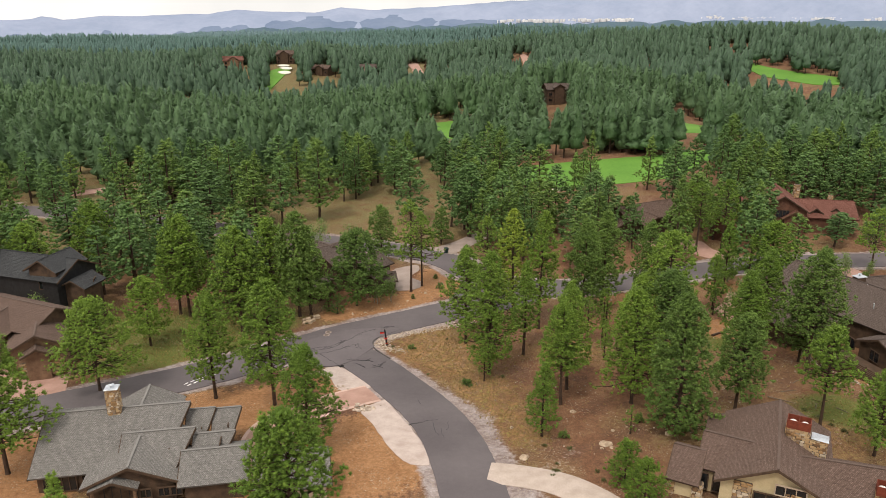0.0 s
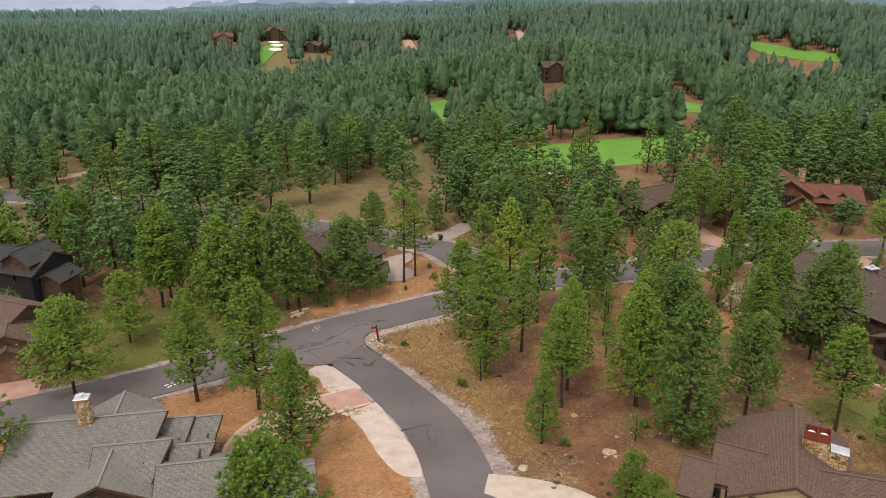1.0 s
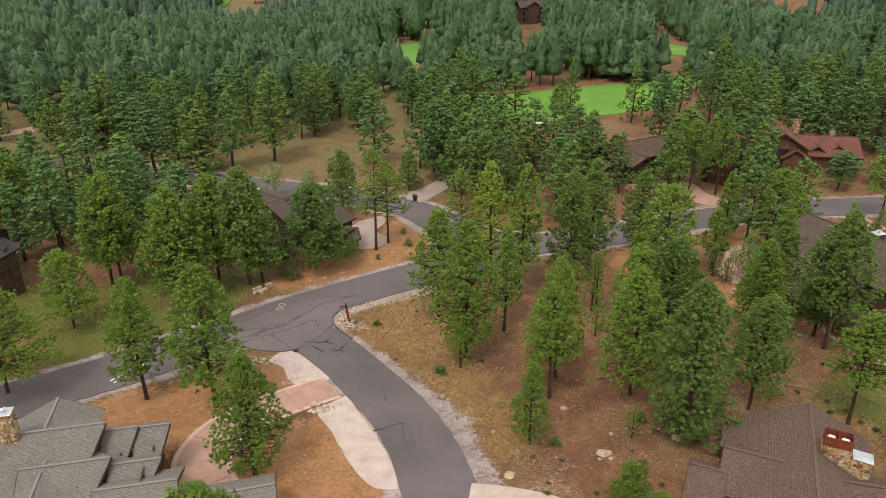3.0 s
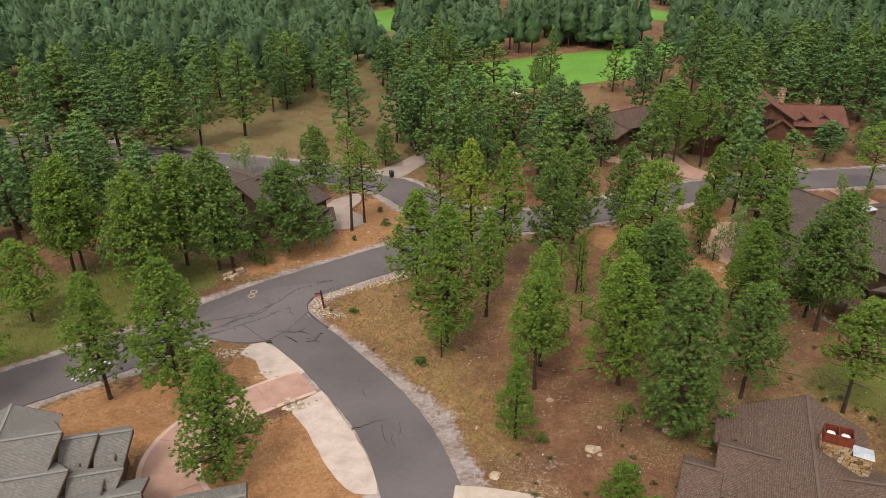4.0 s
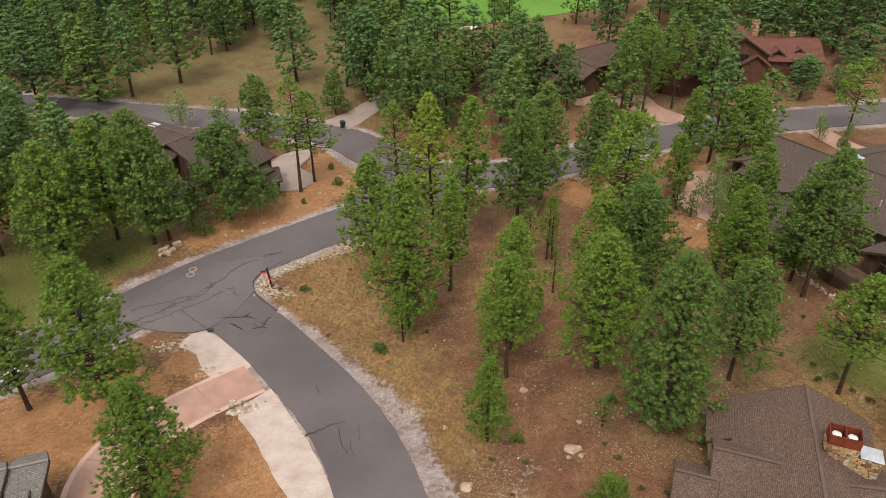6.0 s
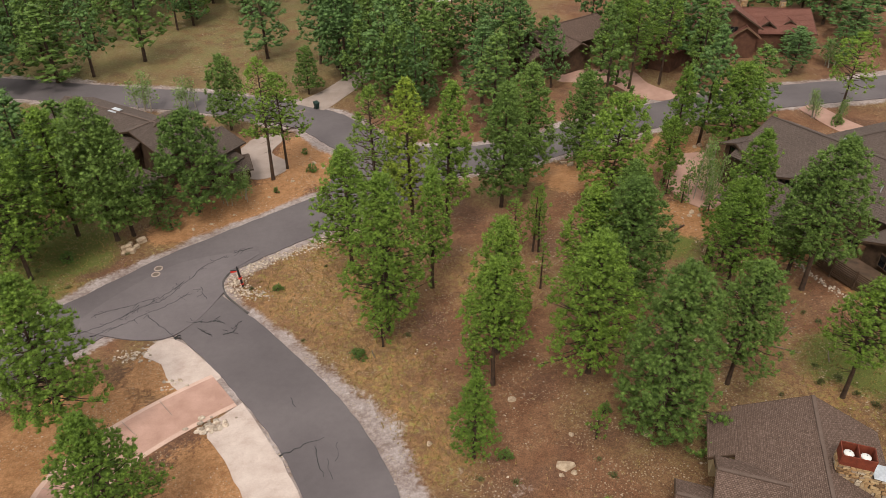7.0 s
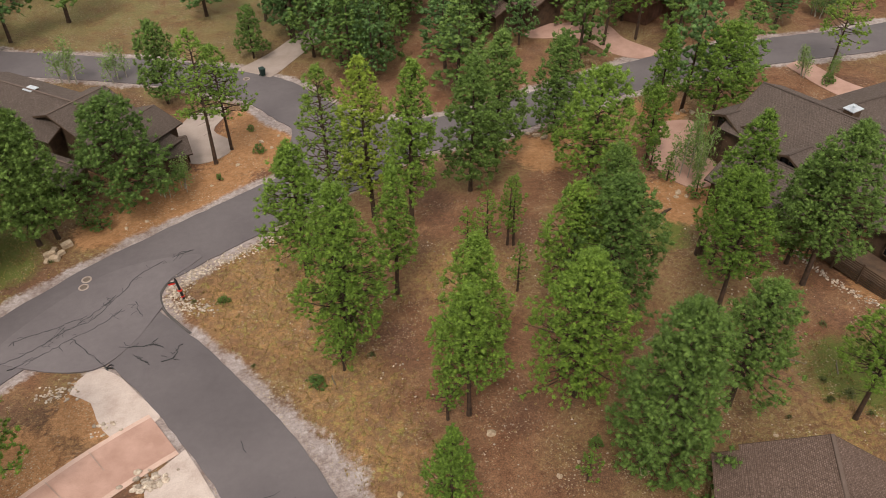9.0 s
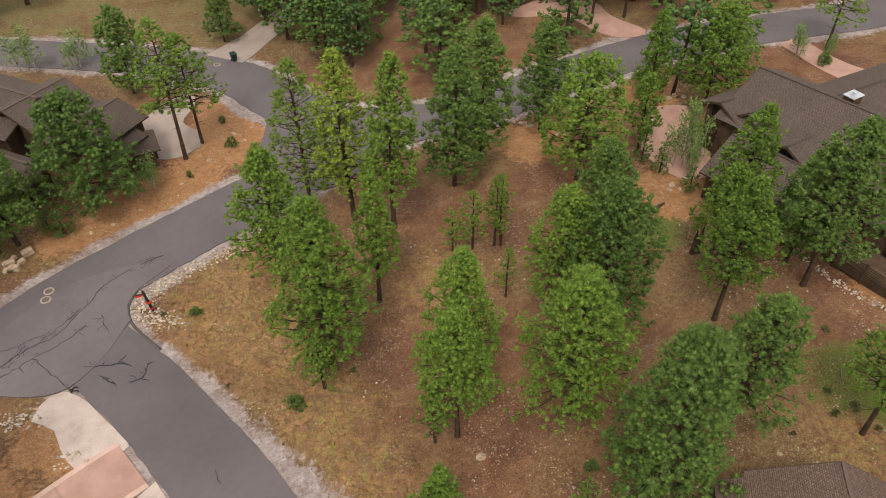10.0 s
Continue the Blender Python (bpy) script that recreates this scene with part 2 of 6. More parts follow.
ROAD_3 = spline([(-170, 188), (-110, 180), (-71, 171.7), (-43, 163.3), (-24, 156.8), (-8, 149.6), (1, 142.5), (6, 134.5), (12, 127), (22, 123.8), (32, 125.0), (46, 128.8), (60, 130.4), (75, 129.2), (90, 128.2), (130, 131), (190, 140)])
WIDTH = {1: 6.6, 2: 8.3, 3: 7.8}


def mesh_of(name, verts, faces, smooth=False):
    me = bpy.data.meshes.new(name)
    me.from_pydata([tuple(v) for v in verts], [], faces)
    me.update()
    if smooth:
        me.polygons.foreach_set("use_smooth", [True] * len(me.polygons))
    return me


def thing(name, me, mat, label="", category="", group="", kind=""):
    ob = new(name, me)
    if me is not None:
        me.materials.append(mat)
    return tagged(ob, label, category, group, kind)


def part(name, bm, mat, parent, label=""):
    """Links a bmesh or mesh as one part under a thing or a part."""
    me = bm
    if isinstance(bm, bmesh.types.BMesh):
        me = bpy.data.meshes.new(name)
        bm.normal_update()
        bm.to_mesh(me)
        bm.free()
    if mat is not None and not me.materials:
        me.materials.append(mat)
    ob = new(name, me)
    ob.parent = parent
    if label:
        ob["label"] = label
    return ob


def ribbon(name, line, width, lift, mat, label, category="road", cross=6, thick=0.25, kind="structure", jag=0.0):
    """A slab along a line that follows the ground, with side faces."""
    rnd = random.Random(len(line) * 7 + cross)
    verts, faces, n = [], [], cross + 1
    for i, p in enumerate(line):
        q = line[min(i + 1, len(line) - 1)] - line[max(i - 1, 0)]
        s = Vector((q.y, -q.x)).normalized()
        for j in range(n):
            w = (j / cross - 0.5) * width
            if jag and j in (0, cross):
                w += rnd.uniform(-jag, jag)
            x, y = p.x + s.x * w, p.y + s.y * w
            verts.append((x, y, gz(x, y) + lift + 0.06 * (1 - (2 * j / cross - 1) ** 2)))
        for j in (0, cross):
            verts.append((verts[-n if j == 0 else -2][0], verts[-n if j == 0 else -2][1], verts[-n if j == 0 else -2][2] - thick))
    row = n + 2
    for i in range(len(line) - 1):
        a, b = i * row, (i + 1) * row
        for j in range(cross):
            faces.append((a + j, a + j + 1, b + j + 1, b + j))
        faces.append((a + n, a, b, b + n))
        faces.append((a + cross, a + n + 1, b + n + 1, b + cross))
    return thing(name, mesh_of(name, verts, faces), mat, label, category, kind=kind)


def patch(name, outline, lift, mat, label, category, jag=0.0, cell=0.8, thick=0.2, kind="structure", smooth_to=1.0):
    """A slab with an outline through the given points that follows the ground."""
    ring = spline(list(outline) + [outline[0]], smooth_to)[:-1]
    rnd = random.Random(len(ring))
    bm = bmesh.new()
    vs = [bm.verts.new((p.x + rnd.uniform(-jag, jag), p.y + rnd.uniform(-jag, jag), 0)) for p in ring]
    f = bm.faces.new(vs)
    if f.calc_area() and f.normal.z < 0:
        f.normal_flip()
    xs, ys = [v.co.x for v in vs], [v.co.y for v in vs]
    for axis, lo, hi in ((0, min(xs), max(xs)), (1, min(ys), max(ys))):
        c = lo + cell
        while c < hi:
            co, no = [0, 0, 0], [0, 0, 0]
            co[axis], no[axis] = c, 1
            bmesh.ops.bisect_plane(bm, geom=bm.verts[:] + bm.edges[:] + bm.faces[:], plane_co=co, plane_no=no)
            c += cell
    for v in bm.verts:
        v.co.z = gz(v.co.x, v.co.y) + lift
    rim = [e for e in bm.edges if e.is_boundary]
    for v in bmesh.ops.extrude_edge_only(bm, edges=rim)["geom"]:
        if isinstance(v, bmesh.types.BMVert):
            v.co.z -= thick
    bmesh.ops.recalc_face_normals(bm, faces=bm.faces[:])
    me = bpy.data.meshes.new(name)
    bm.to_mesh(me)
    bm.free()
    return thing(name, me, mat, label, category, kind=kind)


def near_line(x, y, line):
    """Distance of many points from a line given by its samples."""
    p = np.array([(q.x, q.y) for q in line])
    best = np.full(x.shape, 1e9)
    for a in p:
        np.minimum(best, (x - a[0]) ** 2 + (y - a[1]) ** 2, out=best)
    return np.sqrt(best)


def discs(x, y, spots):
    out = np.zeros_like(x)
    for cx, cy, r in spots:
        np.maximum(out, np.clip(1.5 - np.hypot(x - cx, y - cy) / r, 0, 1), out=out)
    return out


MULCH = [(-6, 72, 6), (-9, 66, 7), (-4.5, 64, 3), (-14, 87, 3.2), (-21, 80, 5), (-27, 77, 6), (-15, 63, 5), (-45, 60, 9), (-2, 127, 6), (-7, 118, 5), (-12, 115, 5), (-1, 134, 3.5), (-17, 113, 3), (33.5, 114.5, 3.6), (30, 117.5, 2.6), (43, 101, 4), (50, 120, 3), (50, 91, 2.5), (53, 83, 2.5)]
GREEN = [(-38, 104, 12), (-30, 110, 7), (-50, 103, 9), (-42, 94, 6), (45, 74, 4.5), (50, 70, 5), (-60, 100, 6), (38, 97, 4)]
DRY = [(-3, 97, 6), (2, 92, 6), (1, 99, 7), (5, 84, 4.5), (7, 77, 4), (9, 71, 3), (-2, 104, 4), (-35, 93, 4), (-28, 101, 4), (-46, 96, 4), (-16, 111, 3), (44, 70, 6), (18, 95, 5)]
SANDY = [(6.5, 65.5, 4), (9.5, 63.5, 4), (8, 69, 3), (13, 66, 3)]


def make_ground():
    def axis(lo, hi, step, ends):
        v = list(np.arange(lo, hi, step))
        s, c = step, hi
        while c < ends[1]:
            v.append(c)
            s = min(s * 1.13, 160)
            c += s
        v.append(ends[1])
        s, c = step, lo
        while c > ends[0]:
            s = min(s * 1.13, 160)
            c -= s
            v.append(max(c, ends[0]))
        return np.array(sorted(set(v)))
    xs, ys = axis(-70, 85, 0.75, (-4900, 4900)), axis(52, 160, 0.75, (-2500, 4950))
    X, Y = np.meshgrid(xs, ys)
    Z = ground_z(X, Y)
    d1, d2, d3 = near_line(X, Y, ROAD_1[::2]), near_line(X, Y, ROAD_2[::2]), near_line(X, Y, ROAD_3[::2])
    edge = np.minimum.reduce([d1 - WIDTH[1] / 2, d2 - WIDTH[2] / 2, d3 - WIDTH[3] / 2])
    Z = Z - 0.07 * np.clip(0.35 - edge / 0.8, 0, 1)
    rough = np.clip(edge / 3, 0, 1) * 0.035
    Z = Z + rough * (np.sin(X * 1.7 + 2 * np.sin(Y * 0.6)) * np.sin(Y * 1.3 + np.sin(X * 0.5)))
    cover = np.zeros((*X.shape, 4))
    cover[..., 0] = discs(X, Y, MULCH) * np.clip(edge - 0.6, 0, 1)
    cover[..., 1] = discs(X, Y, GREEN)
    wide = np.where((d1 < 8) & (X > 0.02 * (Y - 60)), 2.9, 1.7) * (1 + 0.35 * np.sin(X * 0.37 + 1.0) * np.sin(Y * 0.29))
    cover[..., 2] = np.clip(1.35 - edge / wide, 0, 1) * 0.95
    cover[..., 2] = np.maximum(cover[..., 2], 0.28 * discs(X, Y, SANDY))
    cover[..., 3] = discs(X, Y, DRY)
    ny, nx = X.shape
    idx = np.arange(nx * ny).reshape(ny, nx)
    quads = np.stack([idx[:-1, :-1], idx[:-1, 1:], idx[1:, 1:], idx[1:, :-1]], -1).reshape(-1, 4)
    me = bpy.data.meshes.new("ground")
    me.from_pydata(np.stack([X, Y, Z], -1).reshape(-1, 3).tolist(), [], quads.tolist())
    me.polygons.foreach_set("use_smooth", [True] * len(me.polygons))
    at = me.attributes.new("cover", "FLOAT_COLOR", "POINT")
    at.data.foreach_set("color", cover.reshape(-1).astype(np.float32))
    return thing("ground", me, M_SOIL, "red forest soil with needles and dry grass", "ground", kind="structure")


make_ground()
ribbon("road", ROAD_1, WIDTH[1], 0.05, M_ASPHALT, "grey asphalt lane curving to the junction", jag=0.06)
ribbon("road", ROAD_2, WIDTH[2], 0.065, M_ASPHALT, "grey asphalt road through the pines", jag=0.10)
ribbon("road", ROAD_3, WIDTH[3], 0.045, M_ASPHALT, "grey asphalt street winding past the houses", jag=0.10)
patch("junction_apron", [(-10.2, 98.4), (-12.3, 94.0), (-15.3, 91.3), (-20.5, 92.6), (-24, 96), (-16, 105), (-7, 106), (-9.7, 102.6), (-10.6, 100.6)], 0.135, M_WORN, "worn asphalt mouth of the junction", "road")
patch("junction_apron", [(1, 119.5), (3.6, 128), (4, 134), (9, 134), (15, 129), (24, 127), (28, 120.5), (18, 119), (9, 113.5)], 0.14, M_ASPHALT, "asphalt mouth of the second junction", "road")

DRIVE_A = spline([(-8.9, 82.7), (-11.3, 81.3), (-14.7, 78.9), (-18.3, 75.4), (-19.6, 70.8), (-18.2, 66.3), (-14.5, 61.5)])
ribbon("driveway", DRIVE_A, 5.3, 0.05, M_PINKEDGE, "pale pink concrete border of the drive", "driveway")
ribbon("driveway", DRIVE_A, 4.4, 0.07, M_PINK, "pink stamped concrete drive", "driveway")
drive = bpy.data.objects["driveway.001"]
for i in range(4, len(DRIVE_A) - 2, 3):
    p, q = DRIVE_A[i], DRIVE_A[i + 1] - DRIVE_A[i - 1]
    bm = bmesh.new()
    bmesh.ops.create_cube(bm, size=1.0, matrix=pose(p.x, p.y, gz(p.x, p.y) + 0.115, 0, 0, math.degrees(math.atan2(q.y, q.x))) @ Matrix.Diagonal((0.035, 4.3, 0.05, 1)))
    part("joint", bm, M_STONEGREY, drive, "dark control joint")
patch("gravel_strip", [(-15.1, 91.4), (-13.4, 90.5), (-11.2, 87.3), (-9.3, 84.5), (-11.0, 83.6), (-12.9, 83.2), (-14.2, 85.4), (-14.9, 87.4), (-16.7, 88.8), (-16.3, 90.3)], 0.05, M_GRAVEL, "white gravel strip beside the lane", "gravel", 0.10)
patch("gravel_strip", [(-7.2, 80.7), (-5.1, 76.2), (-2.9, 71.2), (-1.7, 67.0), (-1.4, 64.9), (-3.3, 65.1), (-4.9, 67.1), (-6.8, 71.0), (-8.0, 74.2), (-9.9, 77.9)], 0.05, M_GRAVEL, "white gravel strip beside the lane", "gravel", 0.10)
DRIVE_C = spline([(4.6, 63.2), (8.0, 62.4), (11.8, 60.6), (15, 57.0), (18, 52)])
ribbon("driveway", DRIVE_C, 4.0, 0.06, M_PALE, "pale concrete drive off the lane", "driveway")
patch("driveway", [(-60, 93), (-54, 93.4), (-50.4, 89.6), (-48.6, 85.2), (-47.4, 81.0), (-50.5, 79), (-55, 78.5), (-64, 84)], 0.06, M_PINK, "pinkish concrete forecourt", "driveway")
patch("driveway", [(-9.4, 138), (-5.5, 140.2), (-4.7, 137), (-6.2, 133), (-4.0, 129.6), (-4.2, 126.6), (-6.6, 125), (-9, 125.3), (-10.2, 129), (-11.5, 133)], 0.06, M_STONEGREY, "pale concrete drive with a rounded end", "driveway")
patch("driveway", [(48.6, 117), (52.4, 115.6), (50.6, 111), (49.5, 104), (46.5, 102), (44.2, 104), (43.6, 109.4), (46, 112)], 0.06, M_PINK, "pinkish concrete drive", "driveway")
patch("driveway", [(44, 151), (53.2, 147.5), (54.4, 141), (56.8, 135.3), (53.6, 134.2), (50.6, 137.5), (48.2, 143.5), (41, 147)], 0.06, M_PINK, "pinkish concrete drive and forecourt", "driveway")
patch("driveway", [(-3.8, 150), (0.8, 146.2), (5.6, 151.5), (11, 160), (8, 162), (2, 155)], 0.06, M_STONEGREY, "pale concrete drive", "driveway")
patch("driveway", [(70.6, 124.8), (73.6, 125), (75.2, 117), (80, 108), (76.5, 106), (71.8, 115)], 0.06, M_PINK, "pale concrete path to the house", "driveway")

# ---- golf course ----


def fairway(cx, cy, rx, ry, turn, seed, lift=0.10):
    rnd = random.Random(seed)
    ph = [rnd.uniform(0, 6.28) for _ in range(3)]
    pts = []
    for i in range(18):
        a = i / 18 * 2 * math.pi
        k = 1 + 0.14 * math.sin(2 * a + ph[0]) + 0.10 * math.sin(3 * a + ph[1]) + 0.05 * math.sin(5 * a + ph[2])
        u, v = math.cos(a) * rx * k, math.sin(a) * ry * k
        pts.append((cx + u * math.cos(turn) - v * math.sin(turn), cy + u * math.sin(turn) + v * math.cos(turn)))
    return patch("fairway", pts, lift, M_LAWN, "bright green mown golf fairway", "fairway", cell=max(6, rx / 8), thick=0.4, smooth_to=4)


FAIRWAYS = [(44, 218, 32, 19, -0.1, 1), (95, 232, 26, 11, 0.2, 8), (0, 315, 26, 22, 0.3, 2), (96, 292, 18, 22, 0.0, 3), (140, 258, 16, 24, 0.0, 9)]
for f in FAIRWAYS:
    fairway(*f)

patch("fairway", [(190, 514), (200, 543), (208, 540), (212, 506), (222, 480), (238, 456), (238, 438), (218, 436), (200, 466), (199, 486), (190, 498)], 0.3, M_LAWN, "bright green mown golf fairway", "fairway", cell=8, thick=0.5, smooth_to=4)
patch("fairway", [(-131, 490), (-124, 523), (-117, 545), (-110, 548), (-109, 528), (-110, 490), (-112, 452), (-122, 456)], 0.3, M_LAWN, "bright green mown golf fairway", "fairway", cell=6, thick=0.5, smooth_to=4)
for bx, by in ((-118, 556), (-113.5, 543), (-111.5, 527)):
    patch("sand_bunker", [(bx - 4, by), (bx - 1, by + 4), (bx + 4, by + 3), (bx + 5, by - 3), (bx, by - 5)], 0.7, M_SAND, "white sand bunker at the fairway edge", "bunker", cell=2, thick=0.4)
patch("far_street", [(60, 570), (66, 570), (71, 600), (70, 650), (66, 650), (64, 604)], 0.25, M_PINK, "far street between houses", "road", cell=5)
patch("far_street", [(-20, 548), (-11, 548), (-18, 610), (-26, 690), (-36, 690), (-26, 610)], 0.25, M_PINK, "far street between houses", "road", cell=6)
# unidentified white shape beside the fairway, built as a bunker
patch("sand_bunker", [(28.2, 197.4), (30.4, 196.4), (33.0, 197.2), (33.4, 198.4), (30.6, 199.0), (28.4, 198.6)], 0.25, M_SAND, "white sand bunker at the fairway edge", "bunker", cell=2, thick=0.4)
patch("driveway", [(-106, 196), (-100, 194), (-88, 203), (-77, 210), (-78, 214), (-90, 208), (-102, 199)], 0.15, M_PINK, "far pinkish drive among pines", "driveway", cell=3)

# ---- pines ----


def ico(sub):
    bm = bmesh.new()
    bmesh.ops.create_icosphere(bm, subdivisions=sub, radius=1.0)
    v = np.array([q.co[:] for q in bm.verts])
    f = [[q.index for q in p.verts] for p in bm.faces]
    bm.free()
    return v, np.array(f)


ICO1 = ico(1)
OCT = (np.array([(1, 0, 0), (-1, 0, 0), (0, 1, 0), (0, -1, 0), (0, 0, 1), (0, 0, -1)], float), np.array([(0, 2, 4), (2, 1, 4), (1, 3, 4), (3, 0, 4), (2, 0, 5), (1, 2, 5), (3, 1, 5), (0, 3, 5)]))


class Heap:
    """Collects triangles and makes one mesh of them."""

    def __init__(self):
        self.v, self.f, self.n = [], [], 0

    def add(self, v, f):
        self.v.append(v)
        self.f.append(f + self.n)
        self.n += len(v)

    def mesh(self, name, smooth=False):
        v, f = np.concatenate(self.v), np.concatenate(self.f)
        me = bpy.data.meshes.new(name)
        me.vertices.add(len(v))
        me.vertices.foreach_set("co", v.astype(np.float32).ravel())
        me.loops.add(f.size)
        me.loops.foreach_set("vertex_index", f.astype(np.int32).ravel())
        me.polygons.add(len(f))
        me.polygons.foreach_set("loop_start", np.arange(0, f.size, 3, dtype=np.int32))
        if smooth:
            me.polygons.foreach_set("use_smooth", np.ones(len(f), bool))
        me.update(calc_edges=True)
        me.validate()
        return me


def tube(heap, a, b, ra, rb, sides=5):
    a, b = np.asarray(a, float), np.asarray(b, float)
    d = b - a
    d = d / (np.linalg.norm(d) + 1e-9)
    s = np.cross(d, (0.3, 0.9, 0.2))
    s /= np.linalg.norm(s)
    u = np.cross(d, s)
    an = np.arange(sides) / sides * 2 * np.pi
    ring = np.cos(an)[:, None] * s + np.sin(an)[:, None] * u
    v = np.concatenate([a + ring * ra, b + ring * rb])
    i = np.arange(sides)
    j = (i + 1) % sides
    heap.add(v, np.concatenate([np.stack([i, j, j + sides], 1), np.stack([i, j + sides, i + sides], 1)]))


def foliage(heap, rng, c, size, outward, blades, heart=OCT, squash=0.85, width=0.075):
    """Needle tufts at the centres c: an uneven dense heart on its twig, bristling with bundles of needles."""
    c, size, outward = np.asarray(c, float), np.asarray(size, float), np.asarray(outward, float)
    n = len(c)
    v0, f0 = heart
    k = len(v0)
    a = rng.uniform(0, 6.28, n)
    ca, sa = np.cos(a)[:, None], np.sin(a)[:, None]
    w = v0[None] * (0.44 + 0.24 * rng.random((n, k, 1)))
    w = np.stack([w[..., 0] * ca - w[..., 1] * sa, w[..., 0] * sa + w[..., 1] * ca, w[..., 2] * squash], -1) * size[:, None, None] + c[:, None]
    heap.add(w.reshape(-1, 3), (f0[None] + (np.arange(n) * k)[:, None, None]).reshape(-1, 3))
    if not blades:
        return
    d = rng.normal(size=(n, blades, 3)) * 0.9 + 0.30 * outward[:, None] + (0, 0, 0.35)
    d /= np.linalg.norm(d, axis=-1, keepdims=True)
    side = np.cross(d, rng.normal(size=(n, blades, 3)))
    side /= np.linalg.norm(side, axis=-1, keepdims=True) + 1e-9
    s = size[:, None, None]
    wd = s * width * (0.7 + 0.6 * rng.random((n, blades, 1)))
    root = c[:, None] + d * s * 0.24 + rng.normal(size=(n, blades, 3)) * s * 0.20
    tip = root + d * s * (0.55 + 0.45 * rng.random((n, blades, 1)))
    v = np.stack([root - side * wd, root + side * wd, tip], 2).reshape(-1, 3)
    heap.add(v, np.arange(n * blades * 3).reshape(-1, 3))


def crown_radius(u, shape):
    if shape == "cone":
        return (1 - u ** 1.25) ** 0.85 * min(1, 0.55 + u / 0.15)
    if shape == "tall":
        return (1 - u ** 1.75) ** 0.76 * min(1, 0.66 + u / 0.36)
    return (1 - u ** 1.95) ** 0.74 * min(1, 0.66 + u / 0.36)


def crown_points(rng, h, r, base, shape, tufts, size, gaps=0.0, axis=None):
    """The limbs of a crown and the places of its tufts, in uneven pads with gaps between them."""
    ph = rng.uniform(0, 6.28, 4)
    cb = base * h
    limbs = max(7, tufts // 7)
    wood, c, sz, outs, inner = [], [], [], [], []
    for i in range(limbs):
        u = ((i + rng.uniform(0.0, 1.0)) / limbs) ** 0.92
        an = i * 2.39996 + rng.uniform(-0.5, 0.5)
        lobe = 1.02 + 0.13 * math.sin(2 * an + 6 * u + ph[0]) + 0.10 * math.sin(3 * an - 11 * u + ph[1]) + 0.08 * math.sin(19 * u + ph[2])
        ln = max(r * crown_radius(min(u, 0.98), shape) * lobe * rng.uniform(0.76, 1.04), 0.25)
        z0 = cb + (h - cb - 0.5 * size) * u
        rise = rng.uniform(-0.20, 0.10) + 0.55 * u * u
        out = np.array([math.cos(an), math.sin(an), 0.0])
        side = np.array([-out[1], out[0], 0.0])
        foot = axis(max(z0 - 0.22 * ln, 0.4))
        tip = foot + out * ln + (0, 0, (rise + 0.18) * ln)
        wood.append((foot, tip, ln))
        if rng.random() < gaps * (0.35 + 0.65 * u):
            continue
        inner.append((*(foot + (tip - foot) * rng.uniform(0.2, 0.5)), min(0.20 * ln, 1.1 * size) + 0.05))
        m = max(3, int(round(7 * (0.45 + 0.75 * ln / r))))
        pad = min(0.30 * ln + 0.25, 2.4 * size)
        q = np.where(np.arange(m) < 0.72 * m, rng.uniform(0.74, 1.0, m), rng.uniform(0.25, 0.75, m))
        at = foot + (tip - foot) * q[:, None] + side * (rng.uniform(-1, 1, m) * pad)[:, None]
        at[:, 2] += rng.normal(size=m) * 0.32 * pad + 0.10 * size
        c.append(at)
        sz.append(size * rng.uniform(0.72, 1.22, m))
        outs.append(np.repeat((out + (0, 0, 0.5 * u))[None], m, 0))
    k = np.arange(6)
    c.append(np.array([axis(h - 0.45 * size - 0.5 * size * j) for j in k]) + rng.normal(size=(6, 3)) * 0.10 * size * (k + 0.3)[:, None])
    sz.append(size * (0.7 + 0.07 * k))
    outs.append(np.repeat(np.array([[0, 0, 1.0]]), 6, 0))
    return wood, np.concatenate(c), np.concatenate(sz), np.concatenate(outs), np.array(inner)


